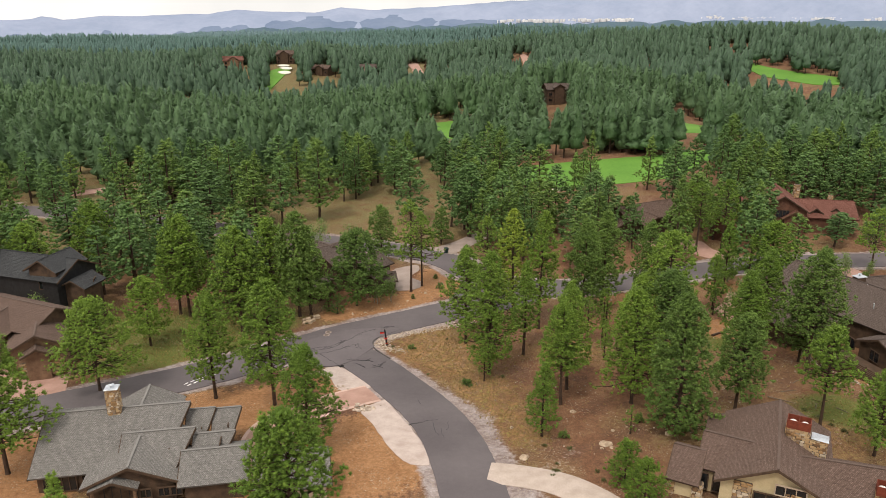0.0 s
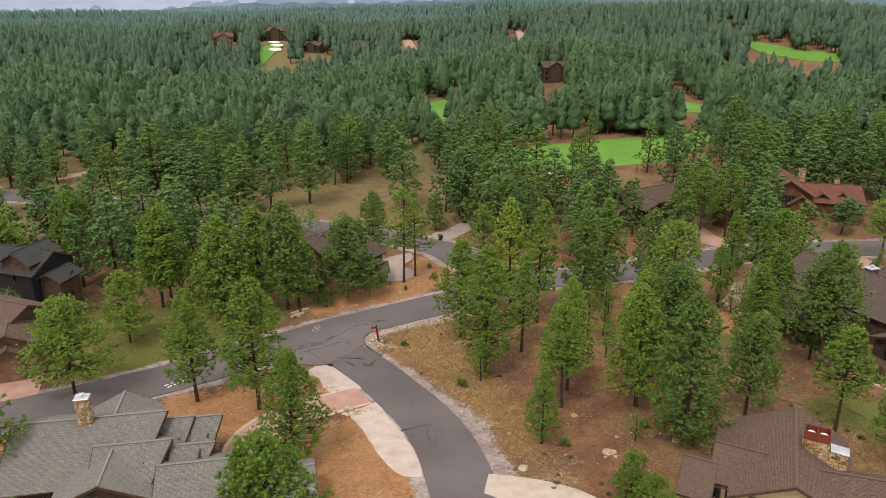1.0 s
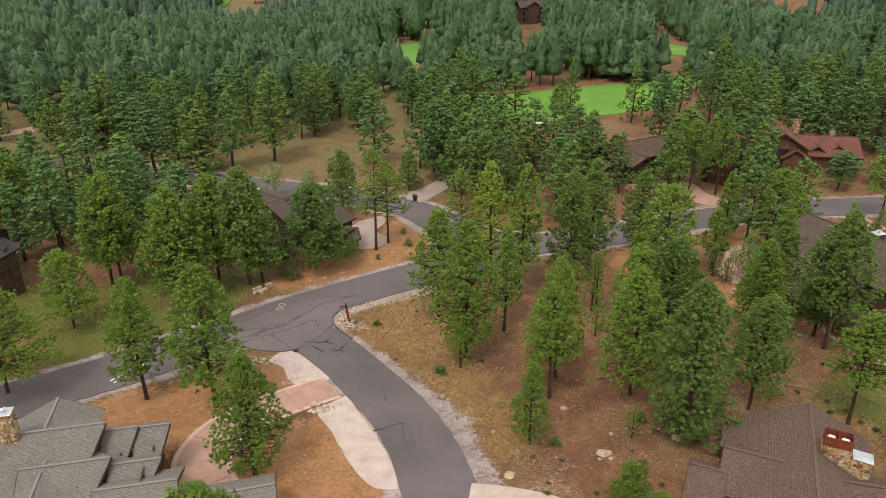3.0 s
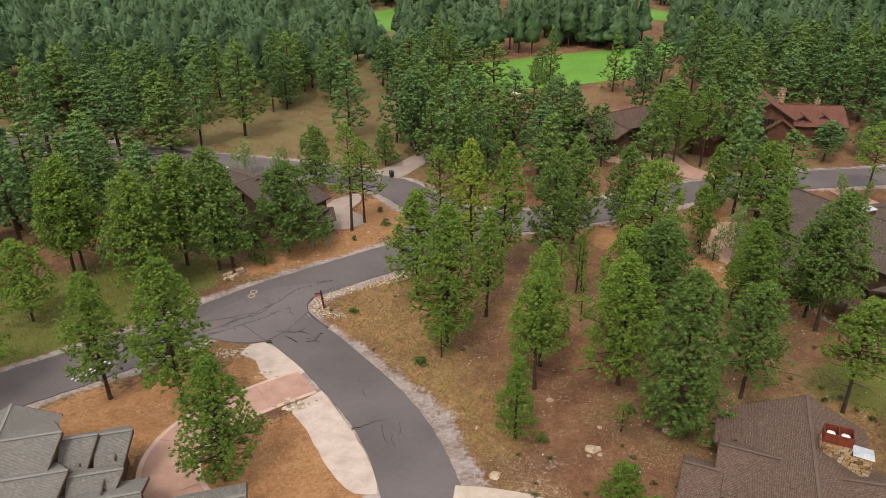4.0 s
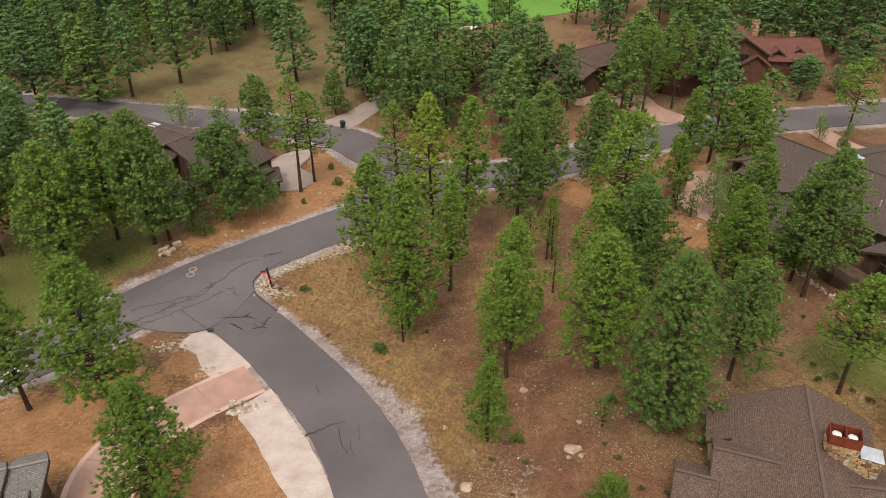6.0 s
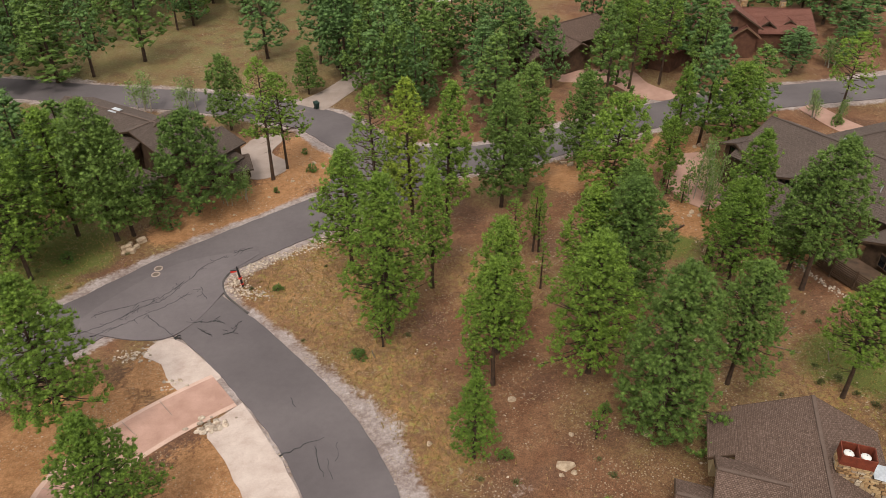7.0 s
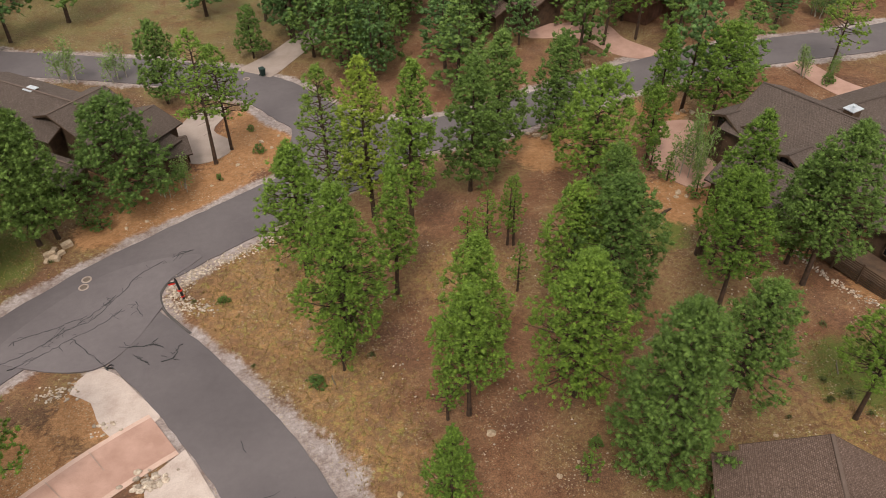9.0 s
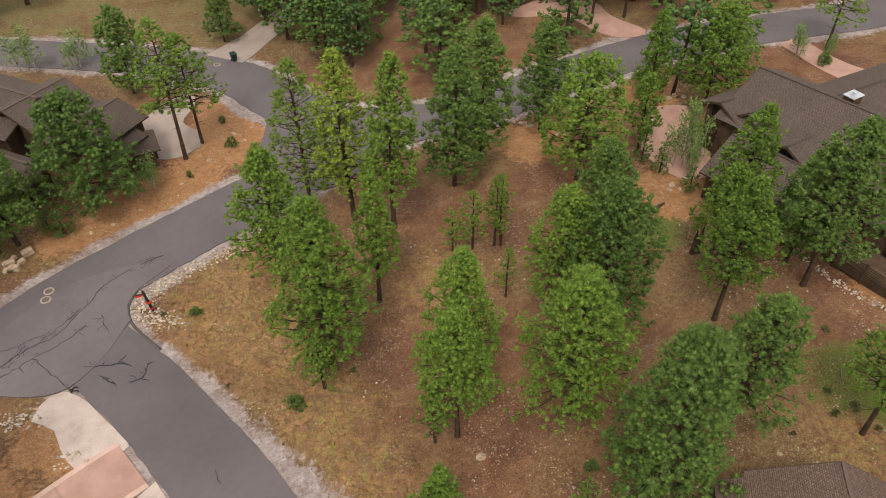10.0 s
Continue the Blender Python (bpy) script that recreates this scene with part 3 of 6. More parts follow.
def make_pine(seed, h, r, base, tufts, shape="round", mat=None, size=0.42, blades=13, label="", gaps=0.0, heart=OCT, width=0.075, name="pine_tree"):
    """A ponderosa: tapered trunk with limbs, and a crown of needle tufts with gaps between them."""
    rng = np.random.default_rng(seed)
    wood, leaf = Heap(), Heap()
    bend = rng.normal(size=2) * 0.012 * h
    tr = 0.0115 * h + 0.03

    def axis(z):
        k = z / h
        return np.array([bend[0] * math.sin(k * 2.6), bend[1] * k * k, z])
    zs = np.linspace(-0.4, h * 0.95, 8)
    for z0, z1 in zip(zs, zs[1:]):
        tube(wood, axis(z0), axis(z1), tr * (1.12 - z0 / h), tr * (1.12 - z1 / h) + 0.01, 8)
    tube(wood, axis(-0.4), axis(0.5), tr * 1.55, tr * 1.1, 8)
    arms, c, sz, out, inner = crown_points(rng, h, r, base, shape, tufts, size, gaps, axis)
    for i, (foot, tip, ln) in enumerate(arms):
        if ln > 0.6 and (i % 2 == 0 or gaps):
            fat = 0.018 + 0.011 * ln
            knee = foot + (tip - foot) * 0.55 - (0, 0, 0.06 * ln)
            tube(wood, foot, knee, fat * (1 + gaps), fat * 0.7, 4)
            tube(wood, knee, tip, fat * 0.7, 0.012, 3)
    foliage(leaf, rng, c, sz, out, blades, heart, 0.85, width)
    if not gaps > 0.2:
        foliage(leaf, rng, inner[:, :3], inner[:, 3] * 1.5, inner[:, :3] * 0, 0, heart, 0.6)
    for i in range(8):
        z, an = base * h * rng.uniform(0.5, 1.0), rng.uniform(0, 6.28)
        ln = rng.uniform(0.4, 1.3) * min(1, r / 2.5)
        tube(wood, axis(z), axis(z) + (math.cos(an) * ln, math.sin(an) * ln, rng.uniform(-0.3, 0.2)), 0.03, 0.01, 4)
    root = new(name)
    part("trunk", wood.mesh("trunk"), M_BARK, root, "dark furrowed bark")
    part("crown", leaf.mesh("crown", True), mat or M_PINE, root)
    tagged(root, label or "tall ponderosa pine with green needle tufts", "tree", "pines")
    return root


class Kind:
    """A pattern of plant that can be set down many times."""

    def __init__(self, h, r, root):
        self.h, self.r, self.root, self.used = h, r, root, False

    def put(self, x, y, h, r, turn, label=""):
        m = pose(x, y, gz(x, y) - 0.05, 0, 0, turn) @ Matrix.Diagonal((r / self.r, r / self.r, h / self.h, 1))
        if not self.used:
            self.used = True
            self.root.matrix_basis = m
            ob = self.root
        else:
            s = self.root.scale
            ob = copy_thing(self.root, m @ Matrix.Diagonal((1 / s.x, 1 / s.y, 1 / s.z, 1)))
        if label:
            ob["label"] = label
        return ob


# kind: crown base, tufts per square metre of crown, shape, needles, tuft size, label, gaps
PINES = {
    "round": (0.26, 2.7, "round", M_PINE, 0.40, "tall ponderosa pine with a rounded green crown", 0.0),
    "tall": (0.28, 2.7, "tall", M_PINE, 0.40, "tall slender ponderosa pine with green needle tufts", 0.04),
    "blue": (0.18, 2.8, "round", M_PINE_BLUE, 0.42, "dense blue-green ponderosa pine", 0.0),
    "yellow": (0.24, 2.3, "tall", M_PINE_YELLOW, 0.38, "tall ponderosa pine with yellowing needles", 0.05),
    "sparse": (0.22, 2.2, "round", M_PINE_OLIVE, 0.36, "tall thin-crowned ponderosa pine with dark bare branches", 0.26),
    "bare": (0.42, 2.2, "round", M_PINE, 0.38, "tall ponderosa pine with a long bare trunk", 0.22),
    "young": (0.18, 3.0, "cone", M_PINE, 0.34, "young pine with a slender crown", 0.0),
    "thin": (0.30, 2.6, "tall", M_PINE, 0.24, "thin pine sapling with a sparse crown", 0.15),
    "bushy": (0.04, 3.6, "round", M_PINE_YOUNG, 0.32, "bushy young pine, bright green to the ground", 0.0),
}
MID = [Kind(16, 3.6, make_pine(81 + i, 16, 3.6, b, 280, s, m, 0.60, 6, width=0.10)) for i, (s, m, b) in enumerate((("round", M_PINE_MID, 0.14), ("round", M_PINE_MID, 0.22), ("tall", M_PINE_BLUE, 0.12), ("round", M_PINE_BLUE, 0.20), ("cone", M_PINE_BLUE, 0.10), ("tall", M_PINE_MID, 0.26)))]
TREES = []


def grove(kind, rows, label=""):
    """Sets trees at (x, y, height, radius) and, where it is known, the share of the trunk below the crown."""
    for x, y, h, r, *low in rows:
        turn = (len(TREES) * 137) % 360
        if kind == "mid":
            MID[len(TREES) % len(MID)].put(x, y, h, r * 1.25, turn)
        else:
            base, thick, shape, mat, size, text, gaps = PINES[kind]
            base = low[0] if low else base
            r *= 1.20
            area = 4.4 * r * h * (1 - base)
            close, near = y < 92, y < 119
            size = min(size * (0.68 if close else 0.84 if near else 1.0), 0.26 * r)
            want = area * thick * (3.4 if close else 2.2 if near else 1.55)
            tufts = int(min(want, 1600 if close else 950) + 14)
            size *= min(max(want / tufts, 1.0) ** 0.5, 1.4)
            tree = make_pine(200 + len(TREES), h, r, base, tufts, shape, mat, size, 16 if near else 12, label or text, gaps, OCT, 0.068 if near else 0.08)
            tree.matrix_basis = pose(x, y, gz(x, y) - 0.05, 0, 0, turn)
        TREES.append((x, y))


# round the grey house and along the road to the west
grove("round", [(-43.2, 82.5, 12.5, 4.6), (-28.2, 81.1, 14.3, 2.6), (-20.5, 79.3, 16.3, 3.7), (-14.2, 67.8, 12.6, 3.0, 0.15), (-11.3, 46.4, 16.0, 3.8), (-43.3, 62.6, 15.0, 3.9), (-43.0, 98.5, 10.8, 3.3)])
grove("young", [(-12.8, 46.9, 15.2, 1.9), (-68.5, 118.4, 6.4, 2.3), (-30.9, 49.5, 8.4, 1.6)])
# the wooded lot west of the junction
grove("tall", [(-31.2, 104.9, 17.1, 4.0), (-41.5, 111.5, 17.4, 3.6), (-43.4, 112.4, 16.3, 3.6), (-28.5, 114, 16.6, 3.8), (-65.8, 132.2, 14.2, 4.4), (-70.5, 118.5, 13.5, 3.8)])
grove("sparse", [(7.1, 110.2, 17.2, 3.0)])
grove("bare", [(49.4, 142.5, 14.0, 2.6), (50.7, 140.2, 14.5, 2.6), (55.8, 140.3, 14.5, 2.8), (75.2, 121.8, 11.8, 3.0), (-5.8, 124.5, 17.3, 2.8), (-3.9, 127.4, 13.9, 3.3)])
grove("blue", [(-32.7, 109.6, 15.3, 4.4), (-23.6, 112, 18.0, 3.6), (-21.9, 112.8, 15.5, 3.0), (-14.8, 117.3, 13.7, 5.0), (-12.5, 142.4, 12.0, 2.9), (-0.4, 154, 8.5, 2.1)])
# the corner lot
grove("tall", [(6.2, 88.4, 17.2, 3.4, 0.16), (3.4, 99.6, 15.2, 3.2), (14.8, 104.8, 18.9, 2.6), (37.6, 83.6, 14.5, 2.5, 0.36), (43.7, 92.4, 14.9, 2.4, 0.36), (47.5, 116.5, 12.7, 1.8)])
grove("yellow", [(11.2, 107.4, 18.8, 2.9)])
grove("round", [(34.8, 106.3, 14.5, 4.3), (14.2, 78.6, 13.5, 2.3, 0.36), (15.6, 82.8, 14.4, 2.5), (22.6, 78.2, 14.9, 3.5, 0.20), (25.9, 89.1, 13.0, 2.9), (40.6, 90.0, 11.0, 2.3, 0.36), (54.4, 115.0, 12.7, 4.3)])
grove("blue", [(22.4, 109.8, 16.2, 3.0, 0.16), (26.6, 114.2, 16.5, 3.0), (34.7, 117.2, 13.5, 2.8), (28.9, 87.0, 14.2, 3.8), (34.0, 98.5, 10.0, 2.6), (25.6, 70.4, 16.4, 3.5, 0.07), (33.3, 74.1, 12.7, 2.9, 0.30), (46.7, 84.9, 16.7, 3.6, 0.34), (47.1, 88.0, 12.4, 2.6)])
grove("tall", [(41.2, 70.4, 12.1, 2.6, 0.42), (43.4, 63.9, 9.7, 2.7), (43.3, 109.5, 9.3, 1.8), (11.4, 94.6, 14.2, 1.6)])
grove("young", [(10.9, 70.7, 9.0, 1.9)])
# the one at (12.5, 78.5) is added in place of a pine's hanging bough
grove("thin", [(21.3, 99.1, 7.2, 1.5), (23.4, 98.9, 8.3, 1.2), (24.0, 98.7, 8.5, 1.2), (22.2, 91.7, 5.8, 0.9), (19.4, 99.4, 5.2, 1.1), (5.4, 85.9, 6.0, 1.4), (12.5, 78.5, 6.4, 1.3), (20.6, 70.6, 3.4, 0.8)])
grove("bushy", [(17.6, 60.8, 4.8, 1.7), (18.2, 56.2, 5.4, 1.9)])

# beyond the street
grove("mid", [(5.8, 159.3, 16.9, 3.3), (8.6, 151.6, 12.8, 2.8), (13.2, 143.2, 14.2, 3.0), (18.3, 145.4, 15.2, 3.1), (26.7, 140.8, 13.0, 3.3), (39.1, 145.0, 11.8, 2.1), (6.1, 158.8, 17.1, 3.6), (23.9, 160.5, 11.7, 3.6), (64.5, 145.8, 13.7, 3.0), (61.6, 148.6, 11.0, 2.8), (76.8, 137.5, 7.1, 2.6), (84.8, 137.8, 8.0, 2.3), (94.0, 147.4, 8.0, 3.8), (56.9, 159.6, 11.7, 3.4), (40.0, 152.8, 9.3, 2.4), (56.5, 147.1, 12.9, 2.9), (88, 160, 13, 3.4), (94, 156, 14, 3.6), (82, 162, 14, 3.6), (74, 163, 15, 3.6), (66, 161, 14, 3.4), (100, 141, 12, 3.4), (98, 133, 11, 3.2), (28.8, 148.7, 11.8, 2.9), (33.0, 160.5, 13.4, 3.3), (32.5, 147.5, 12, 2.8)])
grove("mid", [(-30.6, 176, 20.0, 4.4), (-44, 167.7, 13.8, 5.0), (-53, 164, 14.4, 4.6), (-7.8, 172.8, 16.6, 3.8), (2.0, 167.8, 15.6, 3.2), (11, 165.5, 12.2, 3.3), (54.6, 154.6, 12.6, 4.0), (49.0, 148.6, 11.7, 2.6), (62.6, 142.5, 15.7, 3.8), (59.9, 151.3, 12.9, 3.2), (81.5, 143.9, 5.0, 2.6), (61.8, 122.5, 11.5, 3.2), (27, 199.5, 13, 4.0), (40.2, 206.5, 9, 3.2), (60.9, 189.3, 13, 4.2)])
grove("mid", [(-59.3, 148.1, 13, 4.6), (-61.8, 182, 12.9, 4.4), (-51.8, 145.1, 14.2, 4.6), (-23.1, 219.5, 13.6, 4.2), (-70.7, 186.3, 17, 5.0), (-46, 206.2, 15.6, 4.6), (-47, 131, 15.5, 4.2), (-35, 122, 16, 3.8), (-58, 137, 15, 4), (20.5, 153.5, 14.6, 3.2)])

# houses, clearings, paths and gaps fitted to the camera's view, where no tree stands
KEEP_OUT = [(-1, 131.5, 7), (5, 140, 7), (20, 133, 6), (-33, 184, 8), (68, 126, 12), (80, 125, 12), (66, 116, 8), (80, 112, 8), (90, 128, 8), (58, 148, 6), (66, 140, 5), (38, 140, 7), (-15, 140, 14), (-30, 144, 14), (-2, 146, 11), (-42, 158, 10), (-24, 160, 12), (-5, 160, 10), (21, 184, 13), (39, 181, 13), (56, 180, 12), (0, 287, 14), (92, 264, 10), (142, 232, 9), (30, 178, 6), (45, 186, 9), (-3, 283, 10), (2, 262, 6), (-32, 64, 13), (-20, 64, 9), (30, 62, 12), (52, 96, 14), (60, 103, 9), (-16, 127, 11), (-56, 92, 9), (-64, 111, 9), (44, 156, 9), (78, 151, 14), (50, 141, 7), (-14, 180, 18), (-28, 170, 9), (-8, 172, 14), (-2, 196, 9), (-52, 88, 8), (-36, 100, 14), (10, 60, 9), (20, 97, 16), (20, 80, 24), (42, 76, 16), (2, 96, 12), (76, 115, 8), (55, 360, 10), (-90, 204, 9), (34, 112, 8), (48, 108, 7), (27, 194, 5)]


# sight lines cleared to fit the camera's view: (x, y, length, half width)
SIGHT_LINES = [(55, 360, 90, 8), (-116, 548, 120, 10), (203, 532, 40, 12), (212, 490, 80, 13), (224, 450, 70, 13), (66, 640, 110, 9), (-22, 650, 140, 9), (-152, 560, 70, 11), (-120, 590, 40, 11), (-173, 530, 50, 8), (-85, 534, 50, 7), (-56, 562, 40, 7), (-143, 412, 40, 7), (-38, 424, 30, 7)]
for x, y, ln, w in SIGHT_LINES:
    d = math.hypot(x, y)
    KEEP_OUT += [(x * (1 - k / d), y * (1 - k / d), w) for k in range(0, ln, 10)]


def open_ground(x, y, road_gap=6.0):
    """True where trees may stand."""
    ok = np.ones(x.shape, bool)
    for cx, cy, r in KEEP_OUT:
        ok &= np.hypot(x - cx, y - cy) > r
    for cx, cy, rx, ry, a, _ in FAIRWAYS:
        u, v = (x - cx) * math.cos(a) + (y - cy) * math.sin(a), -(x - cx) * math.sin(a) + (y - cy) * math.cos(a)
        ok &= np.hypot(u / (rx + 1), v / (ry + 1)) > 1
    for line in (ROAD_1, ROAD_2, ROAD_3):
        ok &= near_line(x, y, line[::3]) > road_gap
    return ok


def scatter(rng, r0, r1, spacing, half=0.72):
    """Jittered points in a wide wedge of forest between two distances."""
    n = int(half * (r1 * r1 - r0 * r0) / spacing ** 2)
    a = rng.uniform(-half + 0.06, half + 0.06, n)
    r = np.sqrt(rng.uniform(r0 * r0, r1 * r1, n))
    x, y = np.sin(a) * r, np.cos(a) * r
    thin = np.sin(x / 31 + 1.1) * np.cos(y / 27 + 0.5) + 0.6 * np.sin((x - y) / 17)
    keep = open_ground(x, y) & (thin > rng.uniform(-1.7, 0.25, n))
    return x[keep], y[keep]


def far_pattern(seed, base, shape, rings, sides, spikes):
    """A simple pine for woods that are too far off and too many to count: a rough crown with boughs sticking out, then its trunk."""
    rng = np.random.default_rng(seed)
    crown, stem = Heap(), Heap()
    low = 16.0 * base
    v, f = [(0, 0, low - 0.2)], []
    for j in range(rings):
        u = (j + 0.35) / rings
        for i in range(sides):
            a = (i + 0.5 * (j % 2) + rng.uniform(-0.2, 0.2)) / sides * 6.2832
            k = 3.5 * crown_radius(u, shape) * rng.uniform(0.55, 1.12)
            v.append((math.cos(a) * k, math.sin(a) * k, low + (16.0 - low) * (u + rng.uniform(-0.35, 0.35) / rings) - 0.25 * k))
    v.append((0, 0, 16.0))
    last = len(v) - 1
    for i in range(sides):
        n = (i + 1) % sides
        f += [(0, 1 + n, 1 + i), (last, last - sides + i, last - sides + n)]
        for j in range(rings - 1):
            p, q = 1 + j * sides, 1 + (j + 1) * sides
            f += [(p + i, p + n, q + n), (p + i, q + n, q + i)]
    crown.add(np.array(v), np.array(f))
    if spikes:
        u = rng.uniform(0.02, 0.97, spikes)
        an = rng.uniform(0, 6.2832, spikes)
        rad = np.array([crown_radius(k, shape) for k in u]) * 3.5
        out = np.stack([np.cos(an), np.sin(an), rng.uniform(-0.5, 0.7, spikes)], -1)
        c = out * (1, 1, 0) * (rad * 0.72)[:, None] + np.stack([0 * u, 0 * u, low + (15.8 - low) * u], -1)
        side = np.stack([-np.sin(an), np.cos(an), rng.uniform(-0.6, 0.6, spikes)], -1) * rng.uniform(0.14, 0.34, (spikes, 1))
        tip = c + out * rng.uniform(0.9, 1.7, (spikes, 1))
        crown.add(np.stack([c - side, c + side, tip], 1).reshape(-1, 3), np.arange(spikes * 3).reshape(-1, 3))
    tube(stem, (0, 0, -0.5), (0, 0, 16.0 * (base + 0.25)), 0.30, 0.20, 4)
    return [(np.concatenate(q.v), np.concatenate(q.f)) for q in (crown, stem)]


def far_stuff(name, x, y, patterns, mat, label, seed, tall=1.0, trunk=True):
    """Many far trees set down from a few patterns."""
    rng = np.random.default_rng(seed)
    heap, stems = Heap(), Heap()
    pick = rng.integers(0, len(patterns), len(x))
    for i, pat in enumerate(patterns):
        px, py = x[pick == i], y[pick == i]
        n = len(px)
        a = rng.uniform(0, 6.28, n)
        r, h = rng.uniform(0.78, 1.22, n)[:, None], tall * rng.uniform(0.68, 1.18, n)[:, None]
        ca, sa, z = np.cos(a)[:, None] * r, np.sin(a)[:, None] * r, ground_z(px, py)[:, None]
        for pile_, (v, f) in zip((heap, stems), pat):
            w = np.stack([px[:, None] + v[:, 0] * ca - v[:, 1] * sa, py[:, None] + v[:, 0] * sa + v[:, 1] * ca, z + v[:, 2] * h], -1)
            pile_.add(w.reshape(-1, 3), (f[None] + (np.arange(n) * len(v))[:, None, None]).reshape(-1, 3))
    thing(name, heap.mesh(name), mat, label, "forest", kind="stuff")
    if trunk:
        thing(name + "_trunks", stems.mesh(name + "_trunks"), M_BARK, "dark trunks of the pine forest", "forest", kind="stuff")


def plant_forest():
    rng = np.random.default_rng(5)
    x, y = scatter(rng, 128, 250, 4.9)
    done = list(TREES)
    count = 0
    rest = []
    for a, b in sorted(zip(x, y), key=lambda q: q[0] ** 2 + q[1] ** 2):
        if any((a - c) ** 2 + (b - d) ** 2 < 14 for c, d in done):
            continue
        done.append((a, b))
        if count < 180:
            MID[count % len(MID)].put(a, b, rng.uniform(11.5, 18), rng.uniform(3.2, 4.7), rng.uniform(0, 360))
            count += 1
        else:
            rest.append((a, b))
    x, y = scatter(rng, 250, 420, 5.6, 0.66)
    x, y = np.concatenate([x, [q[0] for q in rest]]), np.concatenate([y, [q[1] for q in rest]])
    shapes = ((0.16, "round"), (0.24, "tall"), (0.20, "tall"), (0.12, "cone"), (0.30, "tall"))
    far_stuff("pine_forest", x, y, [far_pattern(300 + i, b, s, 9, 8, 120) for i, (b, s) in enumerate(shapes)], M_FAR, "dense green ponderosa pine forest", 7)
    x, y = scatter(rng, 420, 760, 5.8, 0.66)
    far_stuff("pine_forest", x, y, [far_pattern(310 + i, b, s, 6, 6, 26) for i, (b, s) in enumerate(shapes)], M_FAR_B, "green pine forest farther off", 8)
    x, y = scatter(rng, 760, 1600, 9.6, 0.66)
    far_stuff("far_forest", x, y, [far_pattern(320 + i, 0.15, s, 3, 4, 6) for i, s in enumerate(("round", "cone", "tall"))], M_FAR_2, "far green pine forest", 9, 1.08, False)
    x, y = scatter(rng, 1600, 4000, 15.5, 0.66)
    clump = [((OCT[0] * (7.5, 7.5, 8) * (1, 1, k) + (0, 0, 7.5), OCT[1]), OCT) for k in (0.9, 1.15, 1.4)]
    far_stuff("distant_forest", x, y, clump, M_VFAR, "distant pine forest coloured blue-green for haze", 10, 1.0, False)


plant_forest()

# ---- distant hills ----


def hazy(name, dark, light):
    """Far slopes with blue haze put into their colour: broad soft woods and clearings, no grain."""
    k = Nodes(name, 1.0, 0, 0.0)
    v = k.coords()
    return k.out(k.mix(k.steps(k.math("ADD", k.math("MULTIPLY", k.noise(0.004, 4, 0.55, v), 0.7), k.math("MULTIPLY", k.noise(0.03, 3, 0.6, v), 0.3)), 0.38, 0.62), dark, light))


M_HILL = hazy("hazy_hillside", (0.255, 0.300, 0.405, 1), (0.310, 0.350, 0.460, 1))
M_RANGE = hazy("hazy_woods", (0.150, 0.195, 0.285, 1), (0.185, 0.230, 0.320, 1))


def hills(rows, dist, foot, name, mat, label, seed):
    """A range of far hills: (bearing in degrees, height) along its crest."""
    a0, a1 = rows[0][0], rows[-1][0]
    n = 160
    verts, faces = [], []
    for i in range(n + 1):
        a = a0 + (a1 - a0) * i / n
        h = float(np.interp(a, [q[0] for q in rows], [q[1] for q in rows]))
        h += 5 * noise.noise((a * 0.9, seed, 0)) + 2.5 * noise.noise((a * 3.1, seed, 4))
        s, c = math.sin(radians(a)), math.cos(radians(a))
        for j, (dd, k) in enumerate(((-520, 0.0), (-330, 0.35), (-150, 0.78), (0, 1.0), (160, 0.6))):
            q = (dist + dd + 60 * noise.noise((a * 0.7, j, seed)))
            verts.append((s * q, c * q, foot + (h - foot) * k))
    for i in range(n):
        for j in range(4):
            faces.append((i * 5 + j, i * 5 + j + 1, i * 5 + j + 6, i * 5 + j + 5))
    return thing(name, mesh_of(name, verts, faces, True), mat, label, "hills", kind="structure")


hills([(-50, -11), (-37.2, -11), (-29.9, -16), (-28.3, -15), (-27.3, 4), (-26.5, -16), (-25.3, -11), (-23.9, 3), (-21.7, -1), (-18.0, 10), (-17.0, 7), (-14.9, 33), (-13.5, 24), (-9.3, 15), (-7.6, 45), (-5.6, 30), (-1.4, 42), (2.8, 66), (6.5, 84), (12.9, 119), (20.5, 152), (29.5, 184), (50, 174)], 4400, -130, "backdrop", M_HILL, "line of hills on the horizon, coloured blue for haze", 3)
RANGE = [(-50, -43), (-37.3, -43), (-30.0, -50), (-25.0, -49), (-19.6, -36), (-13.8, -13), (-7.7, 1), (-1.4, 6), (2.8, 12), (9.0, 24), (13.0, 30), (18.8, 36), (24.1, 40), (29.7, 44), (50, 44)]
hills(RANGE, 4300, -150, "backdrop", M_RANGE, "wooded slopes with blue haze put in their colour", 9)
M_FOOT = hazy("hazy_foothill", (0.085, 0.130, 0.165, 1), (0.110, 0.158, 0.190, 1))
hills([(-50, -74), (-37.4, -74), (-30.1, -85), (-25.1, -85), (-19.6, -80), (-13.8, -56), (-7.7, -53), (-1.4, -48), (2.8, -36), (9.0, -30), (13.0, -24), (18.8, -16), (24.3, -10), (29.8, -6), (50, 0)], 4120, -150, "backdrop", M_FOOT, "wooded foothills, coloured dark blue-green for haze", 6)

# ---- houses ----


